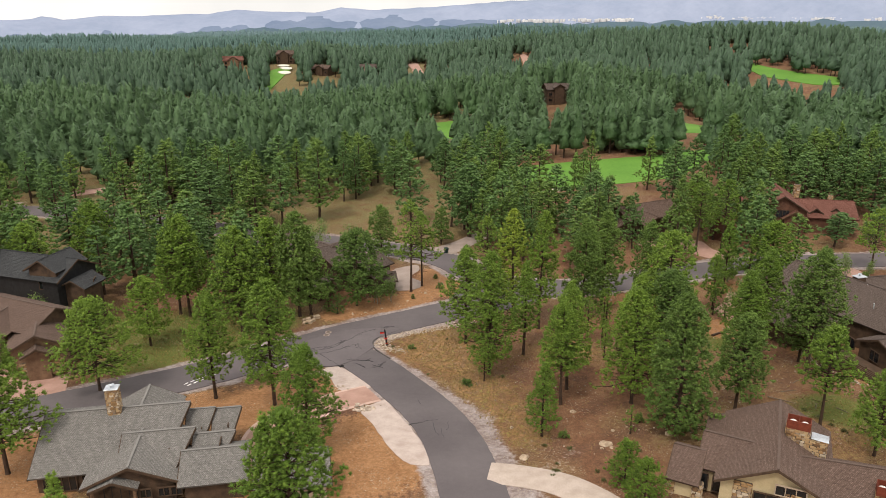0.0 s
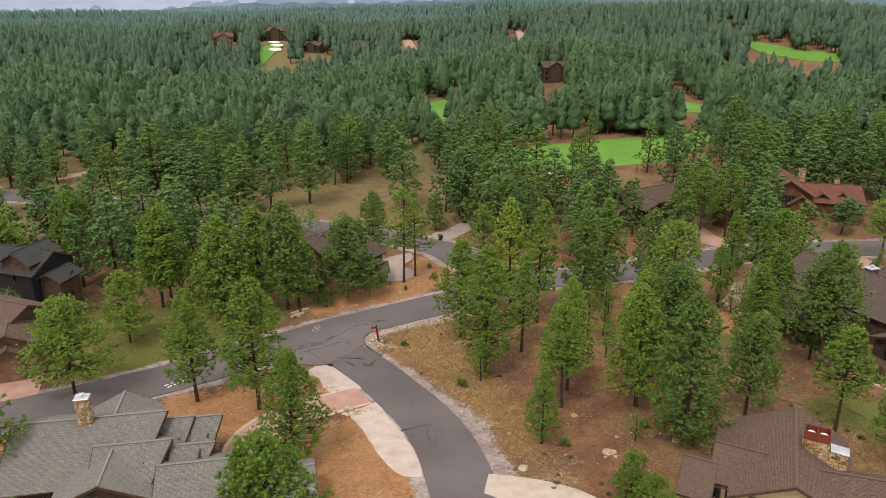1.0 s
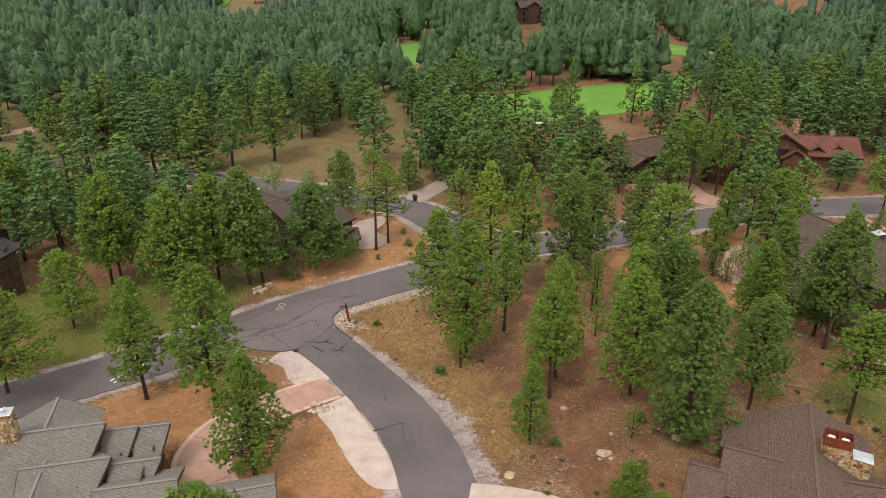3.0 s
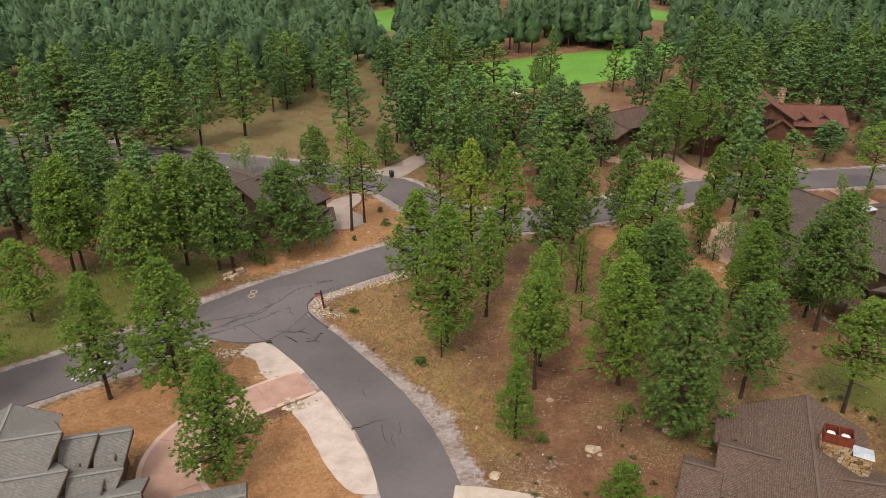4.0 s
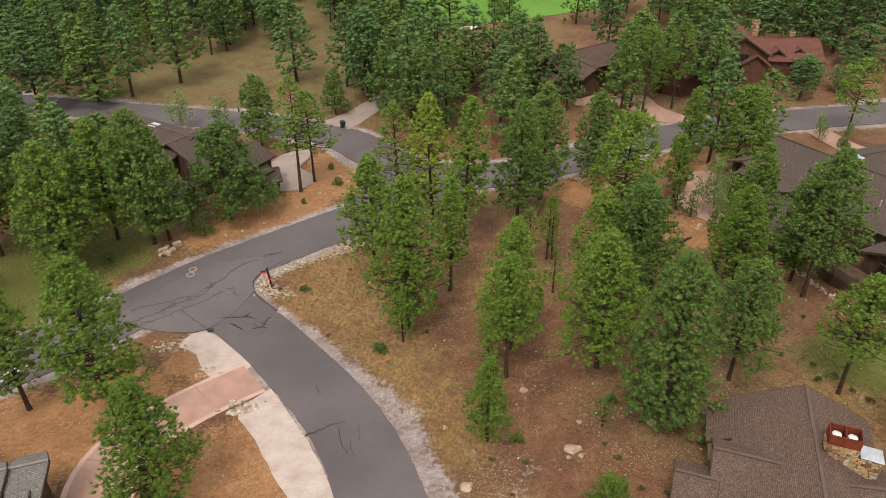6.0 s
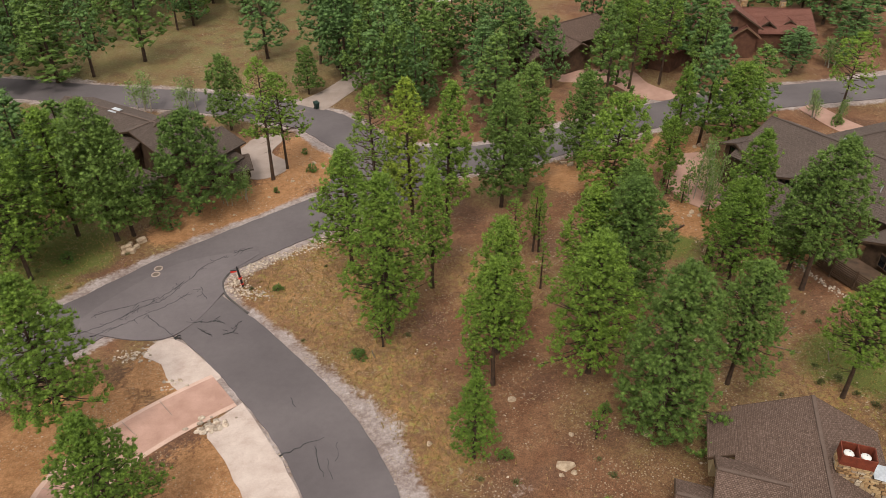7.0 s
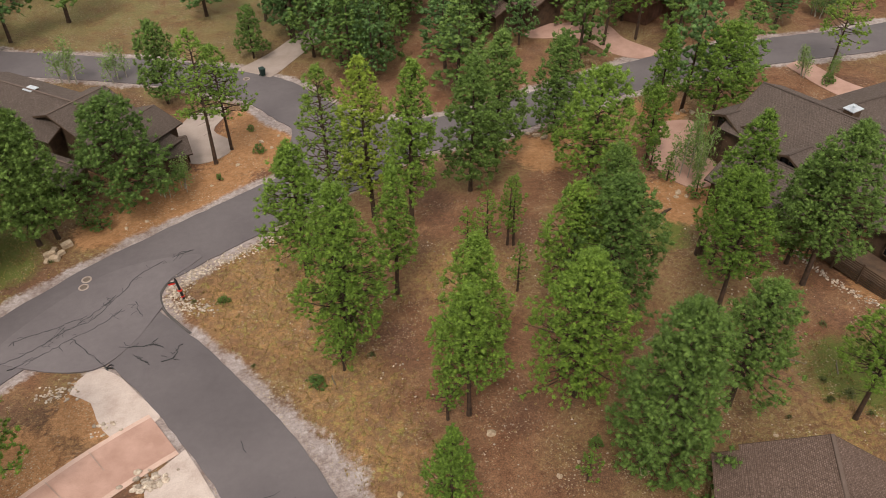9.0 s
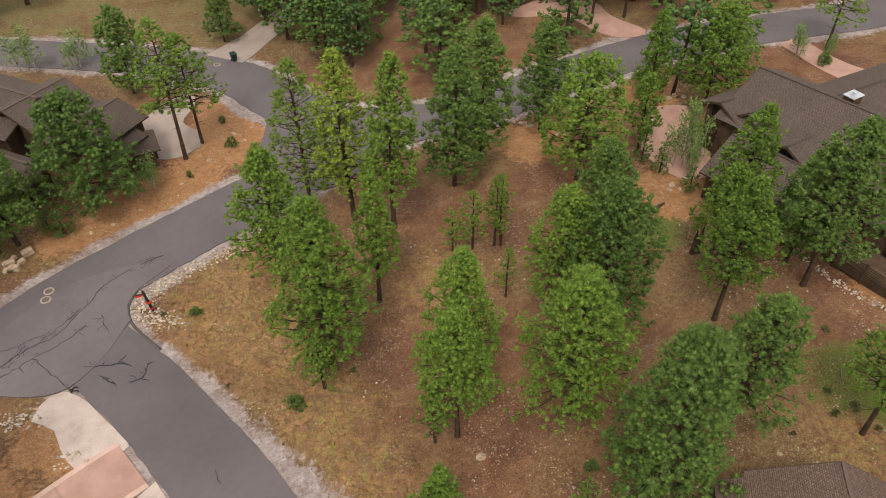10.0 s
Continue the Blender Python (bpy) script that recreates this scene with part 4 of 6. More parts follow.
def shingle(name, dark, light, tab=0.17, row=0.12):
    """Asphalt shingles: tabs in courses, by the slope's own map in metres."""
    k = Nodes(name, 0.92, 0, 0.2)
    uv = k.n("ShaderNodeUVMap").outputs[0]
    b = k.n("ShaderNodeTexBrick", Scale=1.0)
    b.offset = 0.5
    b.inputs["Brick Width"].default_value, b.inputs["Row Height"].default_value = tab, row
    b.inputs["Mortar Size"].default_value, b.inputs["Mortar Smooth"].default_value = 0.022, 0.3
    b.inputs["Bias"].default_value = 0.0
    b.inputs["Color1"].default_value, b.inputs["Color2"].default_value = dark, light
    b.inputs["Mortar"].default_value = tuple(c * 0.8 for c in dark[:3]) + (1,)
    k.link(uv, b.inputs["Vector"])
    v = k.coords()
    n1, n2 = k.noise(0.5, 4, 0.6, v), k.noise(16, 3, 0.7, v)
    c = k.mix(0.6, b.outputs["Color"], k.mix(n1, (0.75, 0.75, 0.75), (1.3, 1.28, 1.25)), "MULTIPLY")
    c = k.mix(0.6, c, k.mix(n2, (0.45, 0.45, 0.45), (1.55, 1.55, 1.55)), "MULTIPLY")
    c = k.mix(0.65, c, k.mix(k.steps(k.noise(5.5, 3, 0.7, v), 0.3, 0.7), (0.62, 0.62, 0.62), (1.38, 1.38, 1.38)), "MULTIPLY")
    return k.out(c, k.math("SUBTRACT", n2, b.outputs["Fac"]), 0.6, 0.04)


M_SH_GREY = shingle("grey_shingle", (0.17, 0.16, 0.15, 1), (0.255, 0.24, 0.228, 1))
M_SH_BROWN = shingle("brown_shingle", (0.113, 0.074, 0.059, 1), (0.184, 0.128, 0.106, 1))
M_SH_DARK = shingle("dark_brown_shingle", (0.097, 0.072, 0.062, 1), (0.139, 0.108, 0.094, 1))
M_SH_RED = shingle("red_brown_shingle", (0.17, 0.072, 0.055, 1), (0.225, 0.104, 0.082, 1))
M_SH_BLACK = shingle("charcoal_shingle", (0.045, 0.047, 0.05, 1), (0.085, 0.087, 0.09, 1))
M_RIDGE_B = grainy("brown_ridge_cap", (0.101, 0.069, 0.055, 1), (0.131, 0.091, 0.075, 1), 1, 12)
M_RIDGE_G = grainy("grey_ridge_cap", (0.176, 0.167, 0.157, 1), (0.233, 0.220, 0.207, 1), 1, 12)
M_WOOD = grainy("dark_stained_wood", (0.045, 0.028, 0.018, 1), (0.11, 0.066, 0.042, 1), 1.2, 14, 0.75)
M_WOODMID = grainy("brown_timber", (0.13, 0.075, 0.045, 1), (0.24, 0.145, 0.09, 1), 1.2, 14, 0.75)
M_STUCCO = grainy("cream_stucco", (0.42, 0.33, 0.19, 1), (0.52, 0.42, 0.26, 1), 1.0, 20, 0.9)
M_BEIGE = grainy("beige_wall", (0.36, 0.27, 0.20, 1), (0.44, 0.34, 0.26, 1), 1.0, 16, 0.9)
M_MORTAR = grainy("mortar", (0.07, 0.052, 0.038, 1), (0.12, 0.09, 0.066, 1), 2, 18)
M_METAL = grainy("galvanised_sheet", (0.45, 0.48, 0.52, 1), (0.62, 0.65, 0.69, 1), 1.0, 8, 0.45, 0.05, 0.005, 0.6, 0.5)
M_RUST = grainy("rusted_steel", (0.11, 0.022, 0.012, 1), (0.20, 0.045, 0.022, 1), 2, 14, 0.75, 0.3, 0.01)
M_BLACKMETAL = grainy("black_metal", (0.012, 0.012, 0.013, 1), (0.03, 0.03, 0.032, 1), 2, 14, 0.5)
M_WHITE = grainy("white_paint", (0.70, 0.69, 0.66, 1), (0.82, 0.81, 0.79, 1), 1.5, 12, 0.6)
M_RED = grainy("red_wrap", (0.55, 0.025, 0.018, 1), (0.72, 0.05, 0.035, 1), 3, 12, 0.5)


def stone_mat():
    k = Nodes("field_stone", 0.9, 0, 0.2)
    v = k.coords()
    o = k.n("ShaderNodeObjectInfo").outputs["Random"]
    g = k.n("ShaderNodeNewGeometry").outputs["Random Per Island"]
    pick = k.math("FRACT", k.math("ADD", o, g))
    c = k.ramp(pick, [(0.0, (0.13, 0.075, 0.042)), (0.25, (0.34, 0.20, 0.095)), (0.5, (0.45, 0.32, 0.18)), (0.75, (0.22, 0.15, 0.105)), (1.0, (0.55, 0.46, 0.35))])
    n = k.noise(7, 4, 0.7, v)
    c = k.mix(0.7, c, k.mix(n, (0.5, 0.5, 0.5), (1.5, 1.5, 1.5)), "MULTIPLY")
    return k.out(c, n, 0.7, 0.04)


M_STONE = stone_mat()
GLASS = Nodes("window_glass", 0.06, 0, 0.6)
M_GLASS = GLASS.out((0.012, 0.014, 0.016, 1))


def box_mesh(name, sx, sy, sz, bevel=0.0, z0=0.0):
    bm = bmesh.new()
    bmesh.ops.create_cube(bm, size=1.0)
    for v in bm.verts:
        v.co = Vector((v.co.x * sx, v.co.y * sy, v.co.z * sz + sz / 2 + z0))
    if bevel:
        bmesh.ops.bevel(bm, geom=bm.edges[:], offset=bevel, segments=1, affect="EDGES", profile=0.5)
    me = bpy.data.meshes.new(name)
    bm.to_mesh(me)
    bm.free()
    return me


def beam(name, a, b, w, h, mat, parent, label=""):
    """A squared bar between two points."""
    a, b = Vector(a), Vector(b)
    me = box_mesh(name, w, h, (b - a).length, min(w, h) * 0.12)
    ob = part(name, me, mat, parent, label)
    ob.matrix_basis = Matrix.Translation(a) @ (b - a).to_track_quat("Z", "Y").to_matrix().to_4x4()
    return ob


def slope_mesh(name, r0, r1, e1, e0, thick=0.22, course=0.28, step=0.022):
    """A roof slope with stepped courses, from the ridge (r0, r1) down to the eave (e0, e1)."""
    r0, r1, e0, e1 = (Vector(q) for q in (r0, r1, e0, e1))
    n = (r1 - r0).cross(e0 - r0).normalized()
    if n.z < 0:
        n = -n
    fall = ((e0 - r0).length + (e1 - r1).length) / 2
    rows = max(2, int(fall / course))
    bm = bmesh.new()
    uvl = bm.loops.layers.uv.new("UVMap")
    along = (r1 - r0).normalized()

    def face(pts, vv):
        f = bm.faces.new([bm.verts.new(p) for p in pts])
        for lp, v in zip(f.loops, vv):
            lp[uvl].uv = ((lp.vert.co - r0).dot(along), v)
    for i in range(rows):
        t0, t1 = i / rows, (i + 1) / rows
        a, b = r0.lerp(e0, t0), r1.lerp(e1, t0)
        c, d = r1.lerp(e1, t1) + n * step, r0.lerp(e0, t1) + n * step
        face((a, d, c, b), (t0 * fall, t1 * fall, t1 * fall, t0 * fall))
        face((d, r0.lerp(e0, t1), r1.lerp(e1, t1), c), (t1 * fall,) * 4)
    lo = [p - n * thick for p in (r0, r1, e1, e0)]
    face((lo[0], lo[1], lo[2], lo[3]), (0, 0, fall, fall))
    face((r0, lo[0], lo[3], e0), (0, 0, fall, fall))
    face((r1, e1, lo[2], lo[1]), (0, fall, fall, 0))
    face((e0, lo[3], lo[2], e1), (0, 0, 0, 0))
    bmesh.ops.remove_doubles(bm, verts=bm.verts[:], dist=0.0005)
    bmesh.ops.recalc_face_normals(bm, faces=bm.faces[:])
    me = bpy.data.meshes.new(name)
    bm.to_mesh(me)
    bm.free()
    return me


def wing(house, a, b, rz, left, right, roof, wall, cap=None, over=0.55, left_z=None, right_z=None, drop=0.45, walls=True, trim=None, prow=0.0):
    """A gabled wing: its ridge from a to b at height rz, with slopes that reach left and right metres out."""
    a, b = Vector(a), Vector(b)
    d = (b - a).normalized()
    s = Vector((-d.y, d.x))
    lz = rz - left * drop if left_z is None else left_z
    rz2 = rz - right * drop if right_z is None else right_z
    A, B = Vector((*a, rz)), Vector((*b, rz))
    AL, BL = Vector((*(a + s * left), lz)), Vector((*(b + s * left - d * prow), lz))
    AR, BR = Vector((*(a - s * right), rz2)), Vector((*(b - s * right - d * prow), rz2))
    part("roof", slope_mesh("roof", A, B, BL, AL), roof, house)
    part("roof", slope_mesh("roof", A, B, BR, AR), roof, house)
    up = Vector((0, 0, 0.05))
    beam("ridge_cap", A + up, B + up, 0.24, 0.05, cap or roof, house)
    for p, q in ((A, AL), (A, AR), (B, BL), (B, BR)):
        e = d * (-0.04 if p is A else 0.04)
        e = Vector((e.x, e.y, -0.13))
        beam("fascia", p + e, q + e, 0.07, 0.24, trim or M_WOOD, house)
    if walls:
        ia, ib, il, ir = a + d * over, b - d * (over + prow), left - over, right - over
        base = min(gz(*(a + s * left)), gz(*(b - s * right)), gz(*a), gz(*b)) - 0.4
        kl, kr = (rz - lz) / left, (rz - rz2) / right
        top = rz - 0.26
        prof = [(il, base), (il, top - il * kl), (0, top), (-ir, top - ir * kr), (-ir, base)]
        v = [(ia.x + s.x * w, ia.y + s.y * w, z) for w, z in prof] + [(ib.x + s.x * w, ib.y + s.y * w, z) for w, z in prof]
        f = [(0, 1, 2, 3, 4), (9, 8, 7, 6, 5)] + [(i, i + 5, (i + 1) % 5 + 5, (i + 1) % 5) for i in range(5)]
        me = mesh_of("wall", v, f)
        part("wall", me, wall, house)
    return A, B, d, s


def house_root(name, x, y, label):
    ob = new(name)
    return tagged(ob, label, "house")


def window(house, c, face, w, h, mull=1, mat=None, name="window"):
    """A framed window whose outside looks along face (a plan direction)."""
    f = Vector((face[0], face[1])).normalized()
    m = Matrix(((f.y, f.x, 0, c[0]), (-f.x, f.y, 0, c[1]), (0, 0, 1, c[2]), (0, 0, 0, 1)))
    fr = part(name, frame_ring(w, h), mat or M_WOOD, house)
    fr.matrix_basis = m
    for i in range(mull):
        b = part("mullion", box_mesh("mullion", 0.07, 0.11, h - 0.2), mat or M_WOOD, fr)
        b.matrix_basis = Matrix.Translation((-w / 2 + w * (i + 1) / (mull + 1), 0.04, 0.1))
    p = part("pane", box_mesh("pane", w - 0.08, 0.03, h - 0.08), M_GLASS, fr, "dark reflecting glass")
    p.matrix_basis = Matrix.Translation((0, 0.02, 0.04))
    return fr


def frame_ring(w, h):
    """One closed rectangular frame with depth."""
    v = []
    for y in (-0.02, 0.10):
        for k in (0.0, 0.1):
            x, z0, z1 = w / 2 - k, k, h - k
            v += [(-x, y, z0), (x, y, z0), (x, y, z1), (-x, y, z1)]
    f = []
    for i in range(4):
        j = (i + 1) % 4
        f += [(i, j, 4 + j, 4 + i), (8 + j, 8 + i, 12 + i, 12 + j), (j, i, 8 + i, 8 + j), (4 + i, 4 + j, 12 + j, 12 + i)]
    return mesh_of("window", v, f)


def stone_piece(seed):
    rng = random.Random(seed)
    bm = bmesh.new()
    bmesh.ops.create_cube(bm, size=1.0)
    bmesh.ops.bevel(bm, geom=bm.edges[:], offset=0.20, segments=1, affect="EDGES", profile=0.5)
    for v in bm.verts:
        v.co += Vector([rng.uniform(-0.11, 0.11) for _ in range(3)])
    me = bpy.data.meshes.new("stone")
    bm.to_mesh(me)
    bm.free()
    me.materials.append(M_STONE)
    return me


STONES = [stone_piece(i) for i in range(5)]


def stone_box(parent, m, sx, sy, z0, z1, size=0.34, seed=1, name="stonework"):
    """A mortared core faced with stones on its four sides; m is its frame."""
    core = part(name, box_mesh(name, sx, sy, z1 - z0, 0, z0), M_MORTAR, parent, "mortared field stone")
    core.matrix_basis = m
    rng = random.Random(seed)
    for fx, fy, ln in ((0, -1, sx), (0, 1, sx), (1, 0, sy), (-1, 0, sy)):
        z = z0
        while z < z1 - 0.05:
            hh = min(size * rng.uniform(0.5, 0.95), z1 - z)
            x = -ln / 2
            while x < ln / 2 - 0.04:
                ww = min(size * rng.uniform(0.5, 1.7), ln / 2 - x)
                st = new("stone", STONES[rng.randrange(5)])
                st.parent = core
                px, py = (x + ww / 2, fy * sy / 2) if fy else (fx * sx / 2, x + ww / 2)
                dx, dy = (ww * 0.95, 0.16) if fy else (0.16, ww * 0.95)
                st.matrix_basis = Matrix.Translation((px, py, z + hh / 2)) @ Euler((rng.uniform(-0.14, 0.14) if fy == 0 else 0, rng.uniform(-0.14, 0.14) if fy else 0, 0)).to_matrix().to_4x4() @ Matrix.Diagonal((dx, dy, hh * rng.uniform(0.8, 1.15), 1))
                x += ww
            z += hh
    return core


def turn_at(x, y, z, d):
    """A frame at a place with its x axis along the plan direction d."""
    d = Vector(d).normalized()
    return Matrix(((d.x, -d.y, 0, x), (d.y, d.x, 0, y), (0, 0, 1, z), (0, 0, 0, 1)))


def vent_pipe(house, x, y, z, h=0.5, r=0.06, mat=None):
    heap = Heap()
    tube(heap, (x, y, z - 0.3), (x, y, z + h), r, r, 8)
    tube(heap, (x, y, z + h), (x, y, z + h + 0.12), r * 1.9, r * 0.6, 8)
    part("vent_pipe", heap.mesh("vent_pipe"), mat or M_METAL, house, "small metal roof vent")


# the grey-shingled house with stepped gables
A = house_root("house", -32, 64, "dark timber house with grey shingle gables and a stone chimney")
G_D = Vector((13.8, 2.4)).normalized()
G_S = Vector((-G_D.y, G_D.x))


def along(p, k, s=0.0, d=G_D):
    n = Vector((-d.y, d.x))
    return (p[0] + d.x * k + n.x * s, p[1] + d.y * k + n.y * s)


P0 = (-40.0, 65.2)
wing(A, P0, along(P0, 14.0), 6.1, 4.5, 6.7, M_SH_GREY, M_WOOD, M_RIDGE_G, drop=0.46, prow=2.0)
P1 = (-31.5, 63.0)
wing(A, P1, along(P1, 6.9), 5.2, 3.2, 5.0, M_SH_GREY, M_WOOD, M_RIDGE_G, drop=0.46, prow=1.8)
P2 = (-29.2, 58.1)
wing(A, (-28.9, 57.6), (-30.0, 64.2), 5.0, 4.4, 4.4, M_SH_GREY, M_WOOD, M_RIDGE_G, drop=0.43)
wing(A, (-30.2, 56.9), (-30.6, 59.6), 3.9, 2.2, 2.2, M_SH_GREY, M_WOODMID, M_RIDGE_G, drop=0.40, walls=False)
P3 = (-25.2, 61.2)
wing(A, P3, along(P3, 6.4), 4.4, 3.0, 3.6, M_SH_GREY, M_WOOD, M_RIDGE_G, drop=0.44)
P4 = (-26.8, 67.9)
wing(A, P4, along(P4, 2.9), 5.0, 2.2, 2.4, M_SH_GREY, M_WOOD, M_RIDGE_G, drop=0.62, prow=0.8)
P5 = (-24.3, 68.6)
wing(A, P5, along(P5, 2.9), 4.7, 2.4, 2.8, M_SH_GREY, M_WOOD, M_RIDGE_G, drop=0.58, prow=0.8)
P6 = (-25.0, 64.2)
wing(A, P6, along(P6, 4.1), 4.4, 1.6, 2.2, M_SH_GREY, M_WOOD, M_RIDGE_G, drop=0.5, prow=0.9)
wing(A, (-31.2, 66.6), (-32.1, 72.0), 5.7, 3.6, 3.6, M_SH_GREY, M_WOOD, M_RIDGE_G, drop=0.5)
for k, w in ((0.4, 1.4), (2.1, 1.4), (3.8, 1.2)):
    q = along((-38.2, 59.2), k + 0.6)
    window(A, (q[0], q[1] - 0.06, 1.1), (0.17, -0.985), w, 1.7)
for x in (-27.6, -26.0, -24.9):
    window(A, (x, 57.96 + (x + 27) * 0.17, 1.6), (0.17, -0.985), 1.1, 1.0)
window(A, (-30.0, 58.05, 0.9), (0.17, -0.985), 3.0, 1.9, 3, M_BLACKMETAL)
for x, y in ((-32.2, 57.0), (-28.4, 57.4)):
    beam("post", (x, y, 0.2), (x, y, 3.0), 0.26, 0.26, M_WOODMID, A)
for p, k in ((P0, 11.5), (P1, 4.6), (P4, 1.6), (P5, 1.6), (P6, 2.7)):
    q = along(p, k, -1.3)
    window(A, (q[0], q[1], gz(*q) + 2.6), (G_D.x, G_D.y), 1.6, 1.2)
stone_box(A, turn_at(-33.4, 66.1, 0, G_D), 1.15, 1.0, 4.6, 8.5, 0.26, 4, "chimney")
c = part("chimney_cap", box_mesh("chimney_cap", 1.35, 1.2, 0.09, 0.02), M_METAL, A, "flat metal chimney cap")
c.matrix_basis = turn_at(-33.4, 66.1, 8.52, G_D)
vent_pipe(A, -33.4, 66.1, 8.55, 0.35, 0.16)
# its garage
GA = house_root("garage", -15, 59, "small timber garage with a grey shingle roof")
wing(GA, (-18.0, 59.9), (-11.0, 61.4), 4.4, 2.6, 3.4, M_SH_GREY, M_BEIGE, M_RIDGE_G, drop=0.46)

# the brown-shingled stone house
C = house_root("house", 31, 61, "stone and stucco house with brown shingle gables")
CD = Vector((-5.3, -11.7)).normalized()
CN = Vector((4.0, -2.1)).normalized()
wing(C, (34.4, 66.4), (29.0, 54.5), 7.0, 4.9, 5.0, M_SH_BROWN, M_STUCCO, M_RIDGE_B, drop=0.50)
wing(C, (25.4, 62.4), (30.8, 59.6), 5.95, 2.0, 3.7, M_SH_BROWN, M_STUCCO, M_RIDGE_B, drop=0.5)
wing(C, (22.4, 61.7), (25.0, 60.35), 5.0, 2.0, 3.5, M_SH_BROWN, M_STUCCO, M_RIDGE_B, drop=0.5)
wing(C, (31.8, 58.3), (43.0, 54.8), 6.0, 3.2, 3.8, M_SH_BROWN, M_STUCCO, M_RIDGE_B, drop=0.5)
wing(C, (34.2, 66.0), (32.5, 62.3), 6.98, 4.6, 6.6, M_SH_BROWN, M_STUCCO, M_RIDGE_B, drop=0.50)
CHX = turn_at(34.1, 59.95, 0, CN)
stone_box(C, CHX, 3.4, 1.1, 4.4, 6.9, 0.36, 9, "chimney")
stone_box(C, turn_at(33.35, 60.35, 0, CN), 2.0, 1.15, 6.9, 7.6, 0.30, 12, "chimney")
cap = part("chimney_cap", box_mesh("chimney_cap", 1.5, 1.3, 0.07, 0.02), M_METAL, C, "pale sheet metal cap")
cap.matrix_basis = turn_at(35.05, 59.45, 6.96, CN) @ pose(0, 0, 0, 0, 4, 0)


def shroud(parent, m, sx, sy, h):
    """An open rusted steel box over the flues."""
    bm = bmesh.new()
    t = 0.06
    for x, y, a, b in ((0, -sy / 2, sx, t), (0, sy / 2, sx, t), (-sx / 2, 0, t, sy - t), (sx / 2, 0, t, sy - t), (0, 0, t, sy - t)):
        for v in bmesh.ops.create_cube(bm, size=1.0)["verts"]:
            v.co = Vector((x + v.co.x * a, y + v.co.y * b, h / 2 + v.co.z * h))
    me = bpy.data.meshes.new("chimney_shroud")
    bm.to_mesh(me)
    bm.free()
    ob = part("chimney_shroud", me, M_RUST, parent, "rust-red open steel chimney shroud")
    ob.matrix_basis = m
    for x in (-sx / 4, sx / 4):
        heap = Heap()
        tube(heap, (x, 0, 0), (x, 0, h * 0.6), 0.22, 0.22, 10)
        tube(heap, (x, 0, h * 0.6), (x, 0, h * 0.8), 0.32, 0.05, 10)
        part("flue", heap.mesh("flue"), M_WHITE, ob, "pale round flue cap")


shroud(C, turn_at(33.35, 60.35, 7.6, CN), 2.0, 1.2, 0.85)
shroud(C, turn_at(38.2, 53.5, 5.2, CN), 1.7, 1.2, 0.9)
stone_box(C, turn_at(38.2, 53.5, 0, CN), 1.6, 1.1, 3.8, 5.2, 0.34, 14, "chimney")
for k in (-2.6, 1.6):
    q = (29.25 + CN.x * k, 55.0 + CN.y * k)
    stone_box(C, turn_at(q[0], q[1], 0, CN), 1.5, 0.5, 0.4, 4.7, 0.36, 20 + int(k), "stone_pier")
window(C, (29.1 + CN.x * -0.6, 54.72 + CN.y * -0.6, 1.8), (CD.x, CD.y), 2.2, 2.4, 1, M_WOOD)
window(C, (29.1 + CN.x * 1.3, 54.78 + CN.y * 1.3, 4.3), (CD.x, CD.y), 2.6, 1.1, 2, M_BEIGE)
window(C, (29.1 + CN.x * 3.2, 54.85 + CN.y * 3.2, 1.6), (CD.x, CD.y), 1.3, 2.2, 0, M_WOOD)
for x, y in ((21.5, 59.2), (23.6, 57.9)):
    stone_box(C, turn_at(x, y, 0, CN), 0.8, 0.7, 0.3, 3.2, 0.3, int(x * 3), "stone_pier")
for k in (0.0, 1.2):
    q = (24.6 + CN.x * k, 59.15 + CN.y * k)
    window(C, (q[0] - 0.2, q[1] - 0.4, 2.0), (CD.x, CD.y), 0.9, 1.8, 0)

# the large dark-roofed house beyond the corner lot
D = house_root("house", 54, 97, "sprawling dark house with a brown shingle roof and slatted deck")
wing(D, (55.2, 108.7), (66.4, 86.8), 7.5, 5.0, 7.2, M_SH_DARK, M_WOOD, drop=0.42)
wing(D, (48.8, 101.9), (54.2, 92.3), 4.6, 3.0, 5.1, M_SH_DARK, M_WOOD, drop=0.39)
wing(D, (49.6, 106.0), (58.0, 108.0), 5.7, 2.5, 2.6, M_SH_DARK, M_WOOD, drop=0.42)
wing(D, (51.8, 97.6), (60.0, 100.0), 5.5, 2.0, 2.0, M_SH_DARK, M_WOOD, drop=0.42)
wing(D, (54.8, 84.4), (67.0, 88.6), 5.2, 3.4, 4.6, M_SH_DARK, M_WOOD, drop=0.42)
wing(D, (60.0, 103.0), (76.0, 106.5), 6.4, 4.6, 5.2, M_SH_DARK, M_WOOD, drop=0.42)
wing(D, (51.0, 103.2), (57.6, 104.9), 5.9, 1.4, 1.4, M_SH_DARK, M_WOOD, drop=0.7)
c = part("chimney_cap", box_mesh("chimney_cap", 1.7, 1.3, 0.12, 0.02), M_METAL, D, "bright metal chimney cap")
c.matrix_basis = turn_at(61.3, 101.6, 7.3, (1, 0.3))
c = part("chimney", box_mesh("chimney", 1.4, 1.1, 4.0), M_WOOD, D, "boxed chimney")
c.matrix_basis = turn_at(61.3, 101.6, 3.3, (1, 0.3))
vent_pipe(D, 61.3, 101.6, 7.4, 0.35, 0.16)
